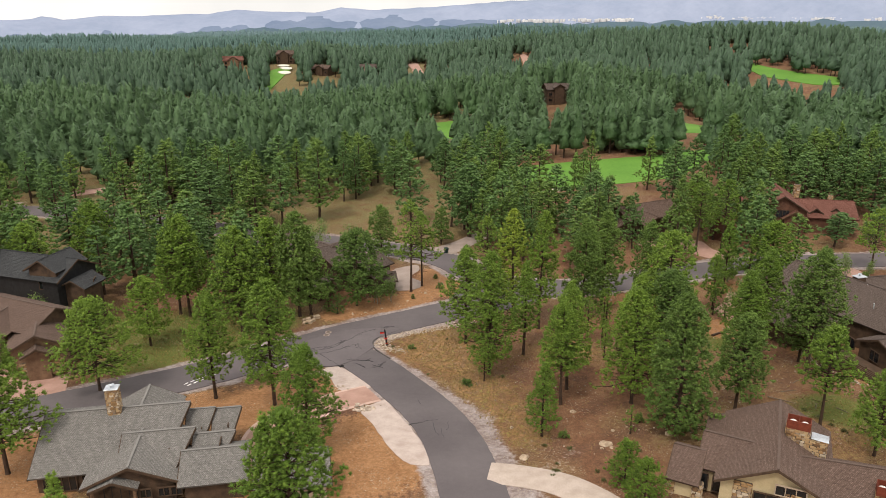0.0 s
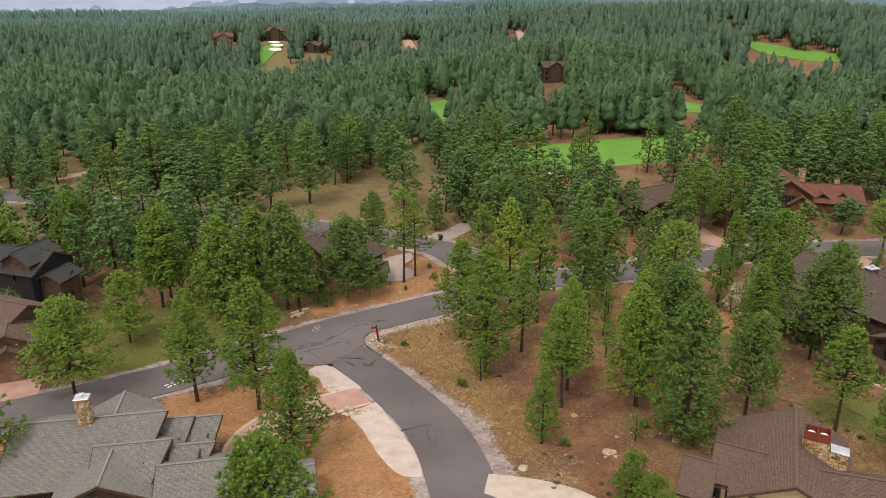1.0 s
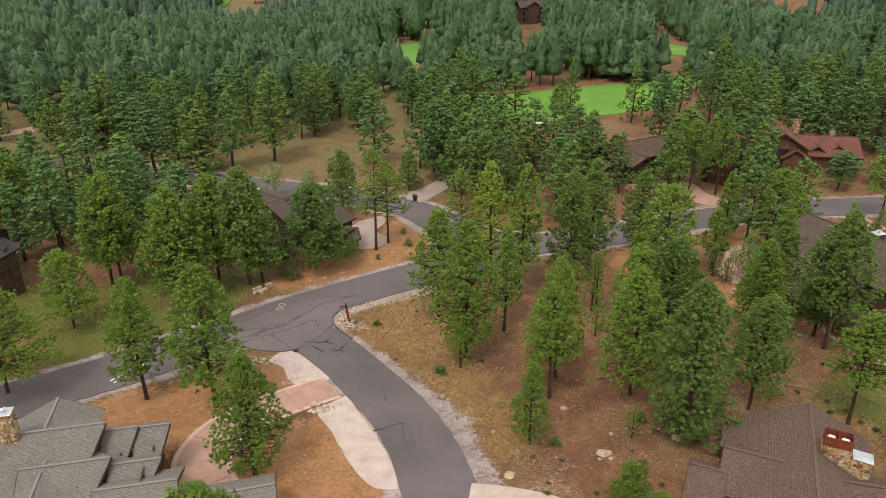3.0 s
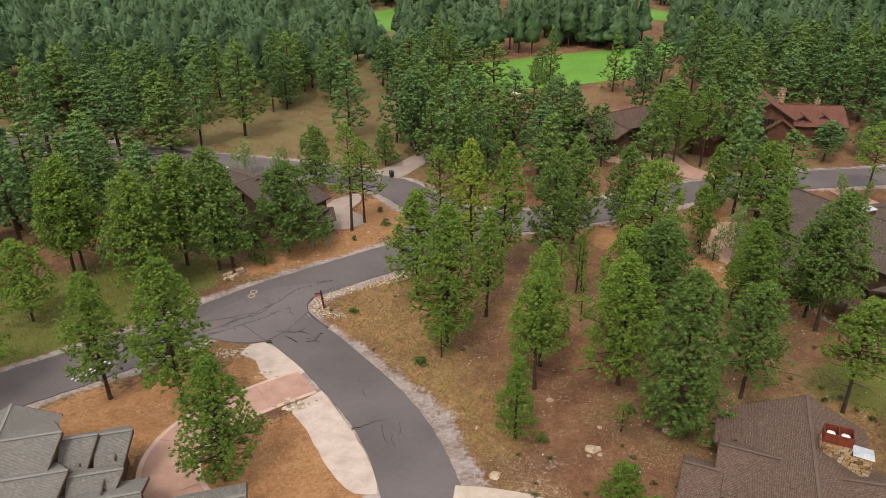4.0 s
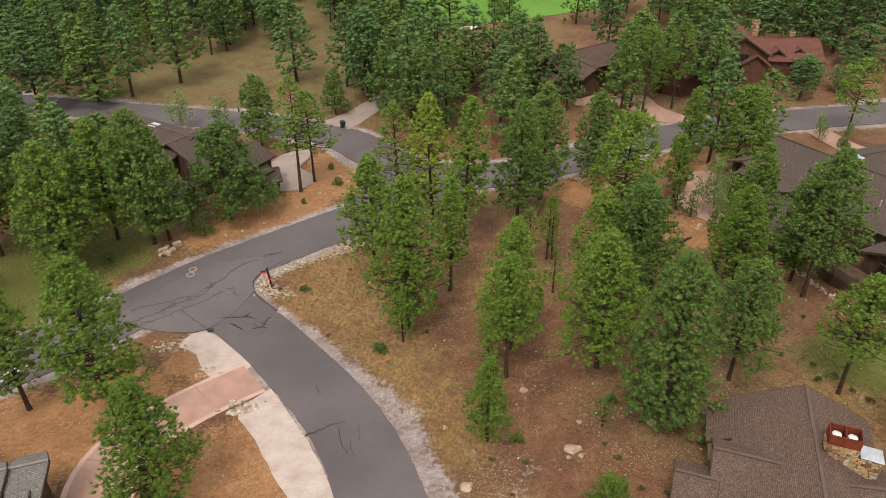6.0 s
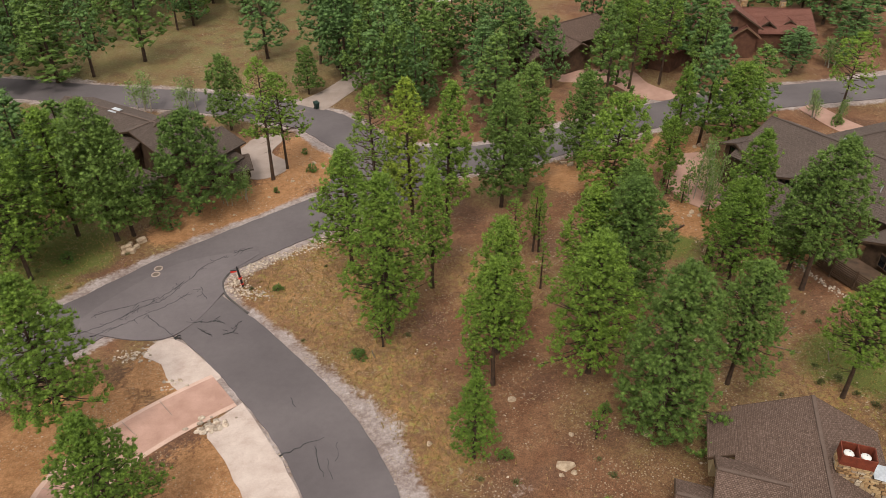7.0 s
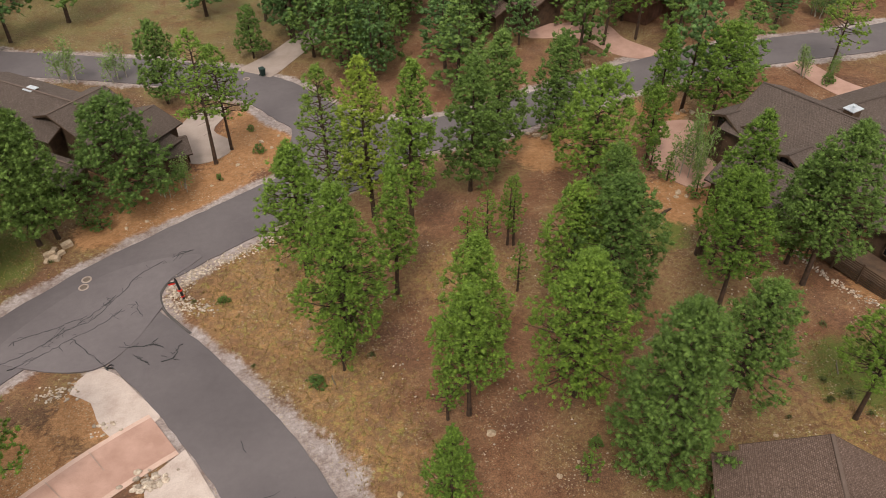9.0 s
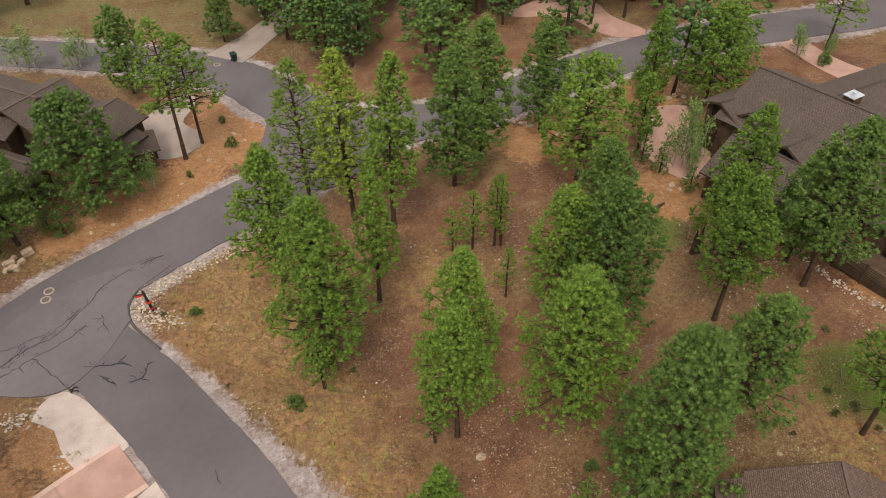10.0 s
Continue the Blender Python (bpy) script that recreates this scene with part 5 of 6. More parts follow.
for x, y, z in ((56.5, 106.0, 6.6), (58.2, 92.0, 6.6), (63.5, 92.0, 5.9), (60.5, 98, 7)):
    vent_pipe(D, x, y, z, 0.35)
window(D, (50.1, 106.1, 3.4), (-0.97, -0.23), 2.6, 1.5)
window(D, (51.5, 103.3, 4.2), (-0.97, -0.25), 1.2, 0.9)
window(D, (52.3, 97.75, 4.0), (-0.96, -0.28), 2.2, 0.9)
for k in range(5):
    window(D, (51.75 + 0.36 * k * 2.2, 101.5 - k * 4.2, 2.0), (-1, -0.12), 1.8, 1.5)
DK0, DK1 = Vector((49.6, 88.6)), Vector((52.6, 78.6))
deck = tagged(new("deck"), "dark slatted timber deck with a rail along the house", "deck")
dd = (DK1 - DK0).normalized()
for i in range(5):
    p = DK0 + (DK1 - DK0) * i / 4
    beam("post", (p.x, p.y, gz(p.x, p.y) - 0.2), (p.x, p.y, 3.2), 0.16, 0.16, M_WOOD, deck)
for i in range(9):
    z = 1.15 + i * 0.22
    beam("slat", (DK0.x, DK0.y, z), (DK1.x, DK1.y, z), 0.05, 0.13, M_WOOD, deck)
slab = part("deck_floor", box_mesh("deck_floor", (DK1 - DK0).length, 3.2, 0.2), M_WOOD, deck)
slab.matrix_basis = turn_at((DK0.x + DK1.x) / 2 + 1.6, (DK0.y + DK1.y) / 2 + 0.3, 1.9, dd)

# the brown house by the orange mulch yard
E_ = house_root("house", -16, 122, "brown shingled timber house under pines")
for a, b, rz, lf, rt, dr in (((-35.0, 142.5), (-20.5, 130.8), 2.6, 4.5, 5.6, 0.42), ((-23.8, 128.8), (-18.0, 134.8), 2.62, 3.0, 6.4, 0.34), ((-16.0, 125.0), (-12.0, 129.8), 1.9, 3.5, 4.0, 0.36), ((-13.6, 122.8), (-10.7, 126.3), 0.1, 1.2, 2.0, 0.35), ((-14.0, 124.6), (-8.6, 125.8), -0.6, 1.6, 2.4, 0.45), ((-29.0, 128.4), (-19.6, 121.0), -0.4, 1.4, 2.8, 0.40)):
    wing(E_, a, b, rz, lf, rt, M_SH_DARK, M_WOOD, M_RIDGE_B, drop=dr)
window(E_, (-23.2, 129.2, 0.2), (-0.69, -0.72), 1.6, 1.2)
for k in range(3):
    window(E_, (-13.0 + k * 1.9, 123.02 + k * 0.42, -3.1), (0.217, -0.976), 1.3, 1.2)
for k in range(4):
    window(E_, (-28.3 + k * 2.2, 125.0 - k * 1.73, -3.2), (-0.62, -0.785), 1.4, 1.3)
c = part("chimney", box_mesh("chimney", 1.2, 1.0, 2.6), M_WOOD, E_, "boxed chimney")
c.matrix_basis = turn_at(-26.9, 136.3, -0.1, (0.78, -0.63))
c = part("chimney_cap", box_mesh("chimney_cap", 1.5, 1.3, 0.1, 0.02), M_METAL, E_, "bright metal chimney cap")
c.matrix_basis = turn_at(-26.9, 136.3, 2.5, (0.78, -0.63))

# houses across the street
F_ = house_root("house", 42, 149, "brown shingled house among tall pines")
wing(F_, (37.4, 153.8), (52.0, 161.2), 4.0, 4.6, 4.8, M_SH_BROWN, M_WOOD, drop=0.46)
wing(F_, (45.4, 149.6), (42.8, 157.0), 2.9, 3.2, 3.2, M_SH_BROWN, M_WOOD, drop=0.5)
wing(F_, (38.8, 149.4), (37.2, 154.6), 1.8, 2.6, 2.6, M_SH_BROWN, M_WOOD, drop=0.5)
for x, y in ((40.6, 150.6), (47.8, 154.0)):
    window(F_, (x, y, -1.6), (0.4, -0.92), 1.8, 1.5)
M_REDWOOD = grainy("red_brown_logs", (0.075, 0.034, 0.022, 1), (0.15, 0.070, 0.045, 1), 1.0, 12, 0.8)
R_ = house_root("house", 78, 151, "log lodge with a red-brown roof and a glazed gable")
wing(R_, (68.5, 155.6), (92.0, 150.2), 6.2, 5.0, 5.4, M_SH_RED, M_REDWOOD, drop=0.5)
wing(R_, (75.6, 146.4), (78.6, 158.2), 8.2, 5.2, 5.2, M_SH_RED, M_REDWOOD, drop=0.62)
wing(R_, (68.0, 146.8), (71.0, 154.0), 5.4, 3.4, 3.4, M_SH_RED, M_REDWOOD, drop=0.55)
wing(R_, (62.6, 145.8), (69.0, 150.6), 4.0, 3.0, 3.2, M_SH_RED, M_REDWOOD, drop=0.5)
for k, x in enumerate((69.2, 72.0)):
    window(R_, (x - 1.2, 147.4 - k * 0.3, 0.8), (-0.24, -0.97), 1.6, 1.6, 1)
wing(R_, (77.9, 145.4), (79.2, 150.2), 5.4, 2.6, 2.6, M_SH_RED, M_REDWOOD, drop=0.7, trim=M_WOODMID)
for x in (83.4, 87.4):
    wing(R_, (x - 0.2, 147.8), (x + 0.8, 152.2), 5.3, 1.5, 1.5, M_SH_RED, M_REDWOOD, drop=0.75)
    window(R_, (x - 0.1, 148.25, 3.9), (-0.22, -0.97), 1.0, 0.7, 0)
window(R_, (75.7, 146.85, 3.6), (-0.24, -0.97), 2.6, 1.6, 3)
window(R_, (75.7, 146.85, 0.6), (-0.24, -0.97), 4.2, 2.2, 3)
stone_box(R_, turn_at(81.4, 154.0, 0, (1, -0.2)), 1.1, 0.9, 5.2, 8.9, 0.4, 31, "chimney")
R_.location.x = -5.5
stone_box(R_, turn_at(88.5, 153.2, 0, (1, -0.2)), 0.8, 0.7, 4.6, 6.8, 0.4, 32, "chimney")
# houses to the west
B_ = house_root("house", -57, 92, "timber and stone house with a brown shingle roof")
wing(B_, (-52.4, 86.0), (-56.6, 95.4), 5.0, 3.6, 3.6, M_SH_BROWN, M_WOODMID, M_RIDGE_B, drop=0.5)
wing(B_, (-68.0, 99.0), (-52.6, 92.4), 6.2, 4.4, 4.6, M_SH_BROWN, M_WOOD, M_RIDGE_B, drop=0.46)
wing(B_, (-51.9, 84.9), (-53.2, 87.6), 3.6, 1.9, 1.9, M_SH_BROWN, M_WOODMID, M_RIDGE_B, drop=0.5)
wing(B_, (-60.6, 88.0), (-60.0, 97.0), 5.6, 3.2, 3.2, M_SH_BROWN, M_WOOD, M_RIDGE_B, drop=0.5)
stone_box(B_, turn_at(-52.1, 86.2, 0, (0.93, 0.37)), 5.0, 0.3, -0.6, 1.4, 0.4, 41, "stone_plinth")
window(B_, (-52.35, 86.35, 1.5), (0.41, -0.91), 1.5, 1.3)
B2 = house_root("house", -64, 111, "tall charcoal timber house with stacked gables")
wing(B2, (-78.0, 116.0), (-57.4, 109.4), 7.4, 4.4, 4.8, M_SH_BLACK, M_BLACKMETAL, drop=0.5)
wing(B2, (-62.0, 106.2), (-60.2, 113.0), 8.2, 3.0, 3.0, M_SH_BLACK, M_WOOD, drop=0.6)
wing(B2, (-57.4, 106.0), (-56.2, 111.0), 5.0, 2.4, 2.4, M_SH_BLACK, M_WOOD, drop=0.5)
for z in (0.6, 3.4):
    window(B2, (-61.4, 106.6, z), (0.25, -0.97), 2.2, 1.6)
    window(B2, (-55.0, 108.8, z - 0.2), (0.97, 0.2), 1.6, 1.3)
# far houses among the trees


def far_house(x, y, w, d, h, turn, roof, wall, label):
    r = house_root("house", x, y, label)
    v = Vector((math.cos(turn), math.sin(turn)))
    z = gz(x, y)
    a, b = Vector((x, y)) - v * w / 2, Vector((x, y)) + v * w / 2
    s = Vector((-v.y, v.x))
    A_, B__, *_ = wing(r, a, b, z + h + d * 0.22, d / 2, d / 2, roof, wall, drop=0.45)
    wing(r, Vector((x, y)) - s * d * 0.62, Vector((x, y)) + s * d * 0.2, z + h + d * 0.24, w * 0.24, w * 0.24, roof, wall, drop=0.6)
    for k in (-0.34, -0.12, 0.12, 0.34):
        q = Vector((x, y)) - s * (d / 2 - 0.5) + v * (w * k)
        for zz in ((1.0, 3.6) if h > 4.5 else (1.0,)):
            window(r, (q.x - s.x * 0.1, q.y - s.y * 0.1, z + zz), (-s.x, -s.y), 1.5, 1.3)
    return r


far_house(54, 358, 12, 11, 6.5, 0.15, M_SH_DARK, M_WOOD, "tall dark timber house with deep gables and porches")
FAR_HOMES = [(-152, 548, 15, 12, 6, 0.3), (-120, 586, 15, 12, 7, -0.2), (-173, 530, 13, 11, 4, 0.5), (-158, 570, 14, 11, 5, 0.2), (-85, 534, 13, 11, 4, -0.3), (-56, 562, 13, 11, 4, 0.1), (52, 585, 13, 11, 4, 0.4), (190, 620, 16, 12, 5, 0.0), (-143, 412, 13, 11, 4, 0.2), (78, 612, 13, 11, 5, -0.4), (110, 385, 14, 10, 4, 0.3), (-38, 424, 13, 10, 4, 0.2), (-8, 590, 12, 10, 4, 0.3), (-36, 640, 13, 11, 4, -0.2)]
for i, f in enumerate(FAR_HOMES):
    far_house(*f, (M_SH_RED, M_SH_BROWN, M_SH_DARK)[i % 3], (M_WOODMID, M_WOOD, M_BEIGE)[i % 3], ("far house with a red-brown roof", "far house with a brown roof", "far house with a dark roof")[i % 3])

# ---- far town and dome ----
dome = tagged(new("stadium_dome"), "white domed stadium roof in the far town", "dome")
v, f = [], []
for j in range(7):
    a = j / 6 * math.pi / 2
    for i in range(32):
        b = i / 32 * 2 * math.pi
        v.append((math.cos(a) * math.cos(b) * 92, math.cos(a) * math.sin(b) * 92, math.sin(a) * 42))
for j in range(6):
    for i in range(32):
        f.append((j * 32 + i, j * 32 + (i + 1) % 32, j * 32 + 32 + (i + 1) % 32, j * 32 + 32 + i))
for i in range(32):
    b = i / 32 * 2 * math.pi
    v.append((math.cos(b) * 92, math.sin(b) * 92, -60))
for i in range(32):
    f.append((224 + i, 224 + (i + 1) % 32, (i + 1) % 32, i))
part("shell", mesh_of("shell", v, f, True), M_WHITE, dome)
dome.matrix_basis = pose(math.sin(radians(27.6)) * 4215, math.cos(radians(27.6)) * 4215, 2)


M_TOWN = grainy("town_walls", (0.42, 0.42, 0.45, 1), (0.66, 0.65, 0.66, 1), 0.02, 0.2, 0.8, 0.0)


def town():
    """Pale walls of the far town, too far off to count."""
    rng = np.random.default_rng(12)
    heap = Heap()
    cube_v = np.array([(x, y, z) for x in (-1, 1) for y in (-1, 1) for z in (0, 1)], float)
    cube_f = np.array([(0, 1, 3), (0, 3, 2), (4, 6, 7), (4, 7, 5), (0, 4, 5), (0, 5, 1), (2, 3, 7), (2, 7, 6), (1, 5, 7), (1, 7, 3)])
    for i in range(420):
        low = i % 4 == 0
        deg = rng.uniform(4, 14) if low else rng.uniform(17.5, 36)
        crest = float(np.interp(deg, [q[0] for q in RANGE], [q[1] for q in RANGE]))
        z = (-26 + (deg - 4) * 0.9 if low else -12 + abs(rng.normal()) * 9) + rng.uniform(0, 4)
        q = 4300 - 150 * (1 - ((z + 150) / (crest + 150) - 0.78) / 0.22)
        s = np.array((rng.uniform(2, 9), rng.uniform(2, 5), rng.uniform(3, 6)))
        heap.add(cube_v * (s[0], s[1], 12 + s[2]) + (math.sin(radians(deg)) * (q - 25), math.cos(radians(deg)) * (q - 25), z - 12), cube_f)
    thing("far_town", heap.mesh("far_town"), M_TOWN, "pale buildings of a far town", "buildings", kind="stuff")


town()

# ---- road details ----


def crack(points, width, seed):
    """A wandering strip of black sealant on the asphalt."""
    rng = random.Random(seed)
    line = spline(points, 0.35)
    verts, faces = [], []
    for i, p in enumerate(line):
        q = line[min(i + 1, len(line) - 1)] - line[max(i - 1, 0)]
        s = Vector((q.y, -q.x)).normalized()
        o = rng.uniform(-0.13, 0.13)
        w = width * rng.uniform(0.4, 1.2)
        for k in (-1, 1):
            x, y = p.x + s.x * (o + k * w / 2), p.y + s.y * (o + k * w / 2)
            verts.append((x, y, gz(x, y) + CRACK_LIFT))
            verts.append((x, y, gz(x, y) + CRACK_LIFT - 0.12))
    for i in range(len(line) - 1):
        a, b = i * 4, i * 4 + 4
        faces += [(a, a + 2, b + 2, b), (a + 1, a, b, b + 1), (a + 2, a + 3, b + 3, b + 2)]
    return thing("crack_seal", mesh_of("crack_seal", verts, faces), M_TAR, "black crack sealant on the asphalt", "sealant", "sealed cracks")


CRACK_LIFT = 0.146
for i, c in enumerate((
        [(-24.5, 93.4), (-22.2, 94.3), (-20.3, 95.5), (-18.4, 97.1), (-16.4, 98.0), (-15.3, 99.8), (-14.0, 101.8), (-13.2, 103.7), (-11.6, 105.1), (-10.5, 105.7)],
        [(-22.4, 92.9), (-20.0, 94.2), (-17.7, 95.8), (-15.7, 97.1), (-13.8, 98.9)],
        [(-17.7, 95.8), (-15.7, 93.2), (-14.0, 90.9)],
        [(-13.5, 93.6), (-11.8, 93.3), (-10.7, 93.4), (-9.6, 92.7)], [(-12.2, 92.3), (-10.8, 91.1)], [(-9.7, 90.9), (-8.5, 91.3), (-8.7, 92.2)],
        [(-9.8, 106.2), (-8.7, 106.6), (-7.7, 107.0)], [(-22.9, 96.6), (-20.8, 97.2), (-19.0, 97.9), (-16.9, 98.7)], [(-12.8, 99.8), (-12.4, 98.8), (-12.1, 97.8)],
        [(-17.6, 97.6), (-16.0, 99.4), (-14.6, 101.2)], [(-19.6, 96.0), (-18.6, 97.6)])):
    crack(c, 0.085, i)
    twig = random.Random(i)
    for k in range(2 * len(c) - 2):
        j = twig.randrange(len(c) - 1)
        t = twig.random()
        a = Vector(c[j]).lerp(Vector(c[j + 1]), t)
        b = a + Vector((twig.uniform(-0.9, 0.9), twig.uniform(-0.9, 0.9)))
        crack([a, (a + b) / 2 + Vector((twig.uniform(-0.2, 0.2), twig.uniform(-0.2, 0.2))), b], 0.055, 100 + i * 9 + k)
CRACK_LIFT = 0.118
for i, c in enumerate(([(-3.9, 73.8), (-2.0, 74.6), (-0.4, 75.2)], [(-1.2, 74.3), (-0.9, 72.6), (-0.5, 71.0)], [(-0.2, 72.8), (0.0, 70.6)], [(-3.2, 80.4), (-2.7, 79.2)], [(0.6, 74.4), (0.5, 72.4)])):
    crack(c, 0.075, 40 + i)


def kerb(points, label):
    """A low rolled lip of asphalt along the edge of the road."""
    line = spline(points, 0.6)
    verts, faces = [], []
    prof = [(-0.15, -0.1), (-0.10, 0.10), (0.0, 0.14), (0.10, 0.10), (0.15, -0.1)]
    for i, p in enumerate(line):
        q = line[min(i + 1, len(line) - 1)] - line[max(i - 1, 0)]
        s = Vector((q.y, -q.x)).normalized()
        for w, z in prof:
            x, y = p.x + s.x * w, p.y + s.y * w
            verts.append((x, y, gz(x, y) + z))
    for i in range(len(line) - 1):
        for j in range(4):
            faces.append((i * 5 + j, i * 5 + j + 1, i * 5 + j + 6, i * 5 + j + 5))
    return thing("kerb", mesh_of("kerb", verts, faces, True), M_KERB, label, "kerb", kind="structure")


M_KERB = grainy("worn_asphalt_lip", (0.06, 0.054, 0.053, 1), (0.115, 0.10, 0.096, 1), 0.8, 12)
kerb([(-7.4, 94.0), (-8.7, 95.8), (-10.1, 98.2), (-10.5, 100.4), (-9.9, 102.4)], "worn dark asphalt lip at the corner")


def manhole(x, y, lift):
    root = tagged(new("manhole"), "round iron manhole lid in a pale concrete collar", "manhole", "manholes")
    heap, lid = Heap(), Heap()
    n = 20
    an = np.arange(n) / n * 2 * np.pi
    ring = [(0.50, 0.0), (0.50, 0.06), (0.34, 0.06), (0.34, 0.03)]
    v = np.array([(math.cos(a) * r, math.sin(a) * r, z) for r, z in ring for a in an])
    f = []
    for k in range(3):
        for i in range(n):
            j = (i + 1) % n
            f += [(k * n + i, k * n + j, k * n + n + j), (k * n + i, k * n + n + j, k * n + n + i)]
    heap.add(v, np.array(f))
    v = np.array([(math.cos(a) * 0.34, math.sin(a) * 0.34, 0.045) for a in an] + [(0, 0, 0.055)])
    lid.add(v, np.array([(i, (i + 1) % n, n) for i in range(n)]))
    part("collar", heap.mesh("collar"), M_STONEGREY, root, "pale concrete collar")
    part("lid", lid.mesh("lid"), M_RUST2, root, "brown iron lid")
    root.matrix_basis = pose(x, y, gz(x, y) + lift)
    return root


M_RUST2 = grainy("iron_lid", (0.10, 0.075, 0.06, 1), (0.17, 0.13, 0.105, 1), 4, 20, 0.6)
for x, y, lift in ((-17.8, 104.5, 0.11), (-17.9, 103.3, 0.11), (9.2, 121.1, 0.12), (-1.7, 147.0, 0.08)):
    manhole(x, y, lift)

paint = tagged(new("road_lettering"), "worn white painted lettering on the road", "road marking", kind="structure")
PD = Vector((2.5, 3.7)).normalized()
for i in range(5):
    for j in (-1, 1):
        q = Vector((-33.0, 84.9)) + PD * (i * 0.95) + Vector((PD.y, -PD.x)) * (j * 0.32)
        m = part("bar", box_mesh("bar", 0.62, 0.16, 0.03), M_WHITE, paint)
        m.matrix_basis = turn_at(q.x, q.y, gz(q.x, q.y) + 0.115, PD)

# ---- corner post with red wrapping ----
post = tagged(new("sign_post"), "dark timber sign post wrapped with red ribbon", "sign post")
heap = Heap()
tube(heap, (0, 0, -0.3), (0.0, 0, 2.3), 0.13, 0.12, 8)
tube(heap, (0, 0, 2.3), (0.0, 0, 2.36), 0.16, 0.10, 8)
part("post", heap.mesh("post"), M_BLACKMETAL, post)
beam("arm", (0.05, 0, 2.15), (-0.75, 0.1, 2.25), 0.09, 0.09, M_BLACKMETAL, post)
m = part("sign_board", box_mesh("sign_board", 0.62, 0.06, 0.26, 0.01), M_RED, post, "small red board on an arm")
m.matrix_basis = pose(-0.45, 0.06, 1.96, 0, 0, -8)
for z, r in ((1.05, 0.19), (1.18, 0.26), (0.35, 0.18)):
    heap = Heap()
    tube(heap, (0, 0, z), (0, 0, z + 0.12), r, r * 0.85, 10)
    part("ribbon", heap.mesh("ribbon"), M_RED, post, "red ribbon wound round the post")
heap = Heap()
tube(heap, (0, 0, 2.36), (0, 0, 2.58), 0.11, 0.07, 8)
part("lamp_cap", heap.mesh("lamp_cap"), M_BLACKMETAL, post)
post.matrix_basis = pose(-8.3, 99.2, gz(-8.3, 99.2), -4, -6, 10)

# ---- bin by the drive ----
wheelie = tagged(new("rubbish_bin"), "dark green wheeled rubbish bin at the kerb", "bin")
bm = bmesh.new()
for vv in bmesh.ops.create_cube(bm, size=1.0)["verts"]:
    k = 0.72 if vv.co.z < 0 else 1.0
    vv.co = Vector((vv.co.x * 0.75 * k, vv.co.y * 0.85 * k, 0.62 + vv.co.z * 1.0))
bmesh.ops.bevel(bm, geom=bm.edges[:], offset=0.05, segments=2, affect="EDGES", profile=0.5)
M_BIN = grainy("dark_green_plastic", (0.012, 0.028, 0.024, 1), (0.022, 0.045, 0.038, 1), 2, 12, 0.45, 0.1, 0.01)
part("body", bm, M_BIN, wheelie)
m = part("lid", box_mesh("lid", 0.82, 0.92, 0.1, 0.04), M_BIN, wheelie)
m.matrix_basis = pose(0, 0.02, 1.13, 5, 0, 0)
beam("handle", (-0.3, 0.48, 1.1), (0.3, 0.48, 1.1), 0.05, 0.05, M_BIN, wheelie)
for x in (-0.32, 0.32):
    heap = Heap()
    tube(heap, (x - 0.04, 0.34, 0.14), (x + 0.04, 0.34, 0.14), 0.14, 0.14, 12)
    part("wheel", heap.mesh("wheel"), M_BLACKMETAL, wheelie)
wheelie.matrix_basis = pose(0.7, 147.4, gz(0.7, 147.4) + 0.06, 0, 0, 25)

# ---- boulders, stone piles and stumps ----


def boulder_mesh(seed):
    rng = random.Random(seed)
    bm = bmesh.new()
    bmesh.ops.create_icosphere(bm, subdivisions=2, radius=1.0)
    for vv in bm.verts:
        n = noise.noise(vv.co * 1.3 + Vector((seed * 7.1, 0, 0)))
        vv.co = vv.co * (1 + 0.45 * n)
        vv.co.z = max(vv.co.z, -0.45) * 0.72
    for e in range(3):
        no = Vector((rng.uniform(-1, 1), rng.uniform(-1, 1), rng.uniform(-0.2, 1))).normalized()
        for vv in bm.verts:
            dd = vv.co.dot(no) - 0.62
            if dd > 0:
                vv.co -= no * dd
    me = bpy.data.meshes.new("boulder")
    bm.to_mesh(me)
    bm.free()
    me.materials.append(M_ROCK)
    return me


BOULDERS = [boulder_mesh(i) for i in range(5)]


def boulder(x, y, size, label="pale sandstone boulder on the ground", group="boulders"):
    i = int(abs(x * 13 + y * 7)) % 5
    ob = tagged(new("boulder", BOULDERS[i]), label, "boulder", group)
    k = 0.8 + (int(abs(x * 31)) % 5) * 0.1
    ob.matrix_basis = pose(x, y, gz(x, y) + size * 0.12, 0, 0, (x * 77) % 360) @ Matrix.Diagonal((size, size * k, size * 0.85, 1))
    return ob


for x, y, s in ((17.4, 68.4, 0.58), (17.9, 67.7, 0.25), (16.9, 67.6, 0.22), (8.5, 66.0, 0.55), (18.9, 71.4, 0.28), (7.8, 72.8, 0.30), (24.6, 70.2, 0.45), (15.3, 76.3, 0.36), (20.6, 72.2, 0.16), (21.8, 71.4, 0.14), (2.6, 98.0, 0.2), (5.6, 94.4, 0.25), (35.0, 70.6, 0.2)):
    boulder(x, y, s)
for x, y, s in ((34.0, 118.2, 0.5), (33.2, 119.0, 0.45), (32.3, 119.8, 0.35), (35.0, 117.4, 0.42), (31.4, 120.0, 0.3), (52.3, 118.3, 0.45), (51.5, 118.0, 0.38), (53.2, 117.6, 0.4), (43.5, 102.0, 0.4), (42.9, 101.4, 0.28), (44.0, 101.2, 0.3), (28.6, 116.4, 0.3), (36.2, 115.4, 0.3)):
    boulder(x, y, s, "pale landscaping boulder in orange mulch", "garden boulders")
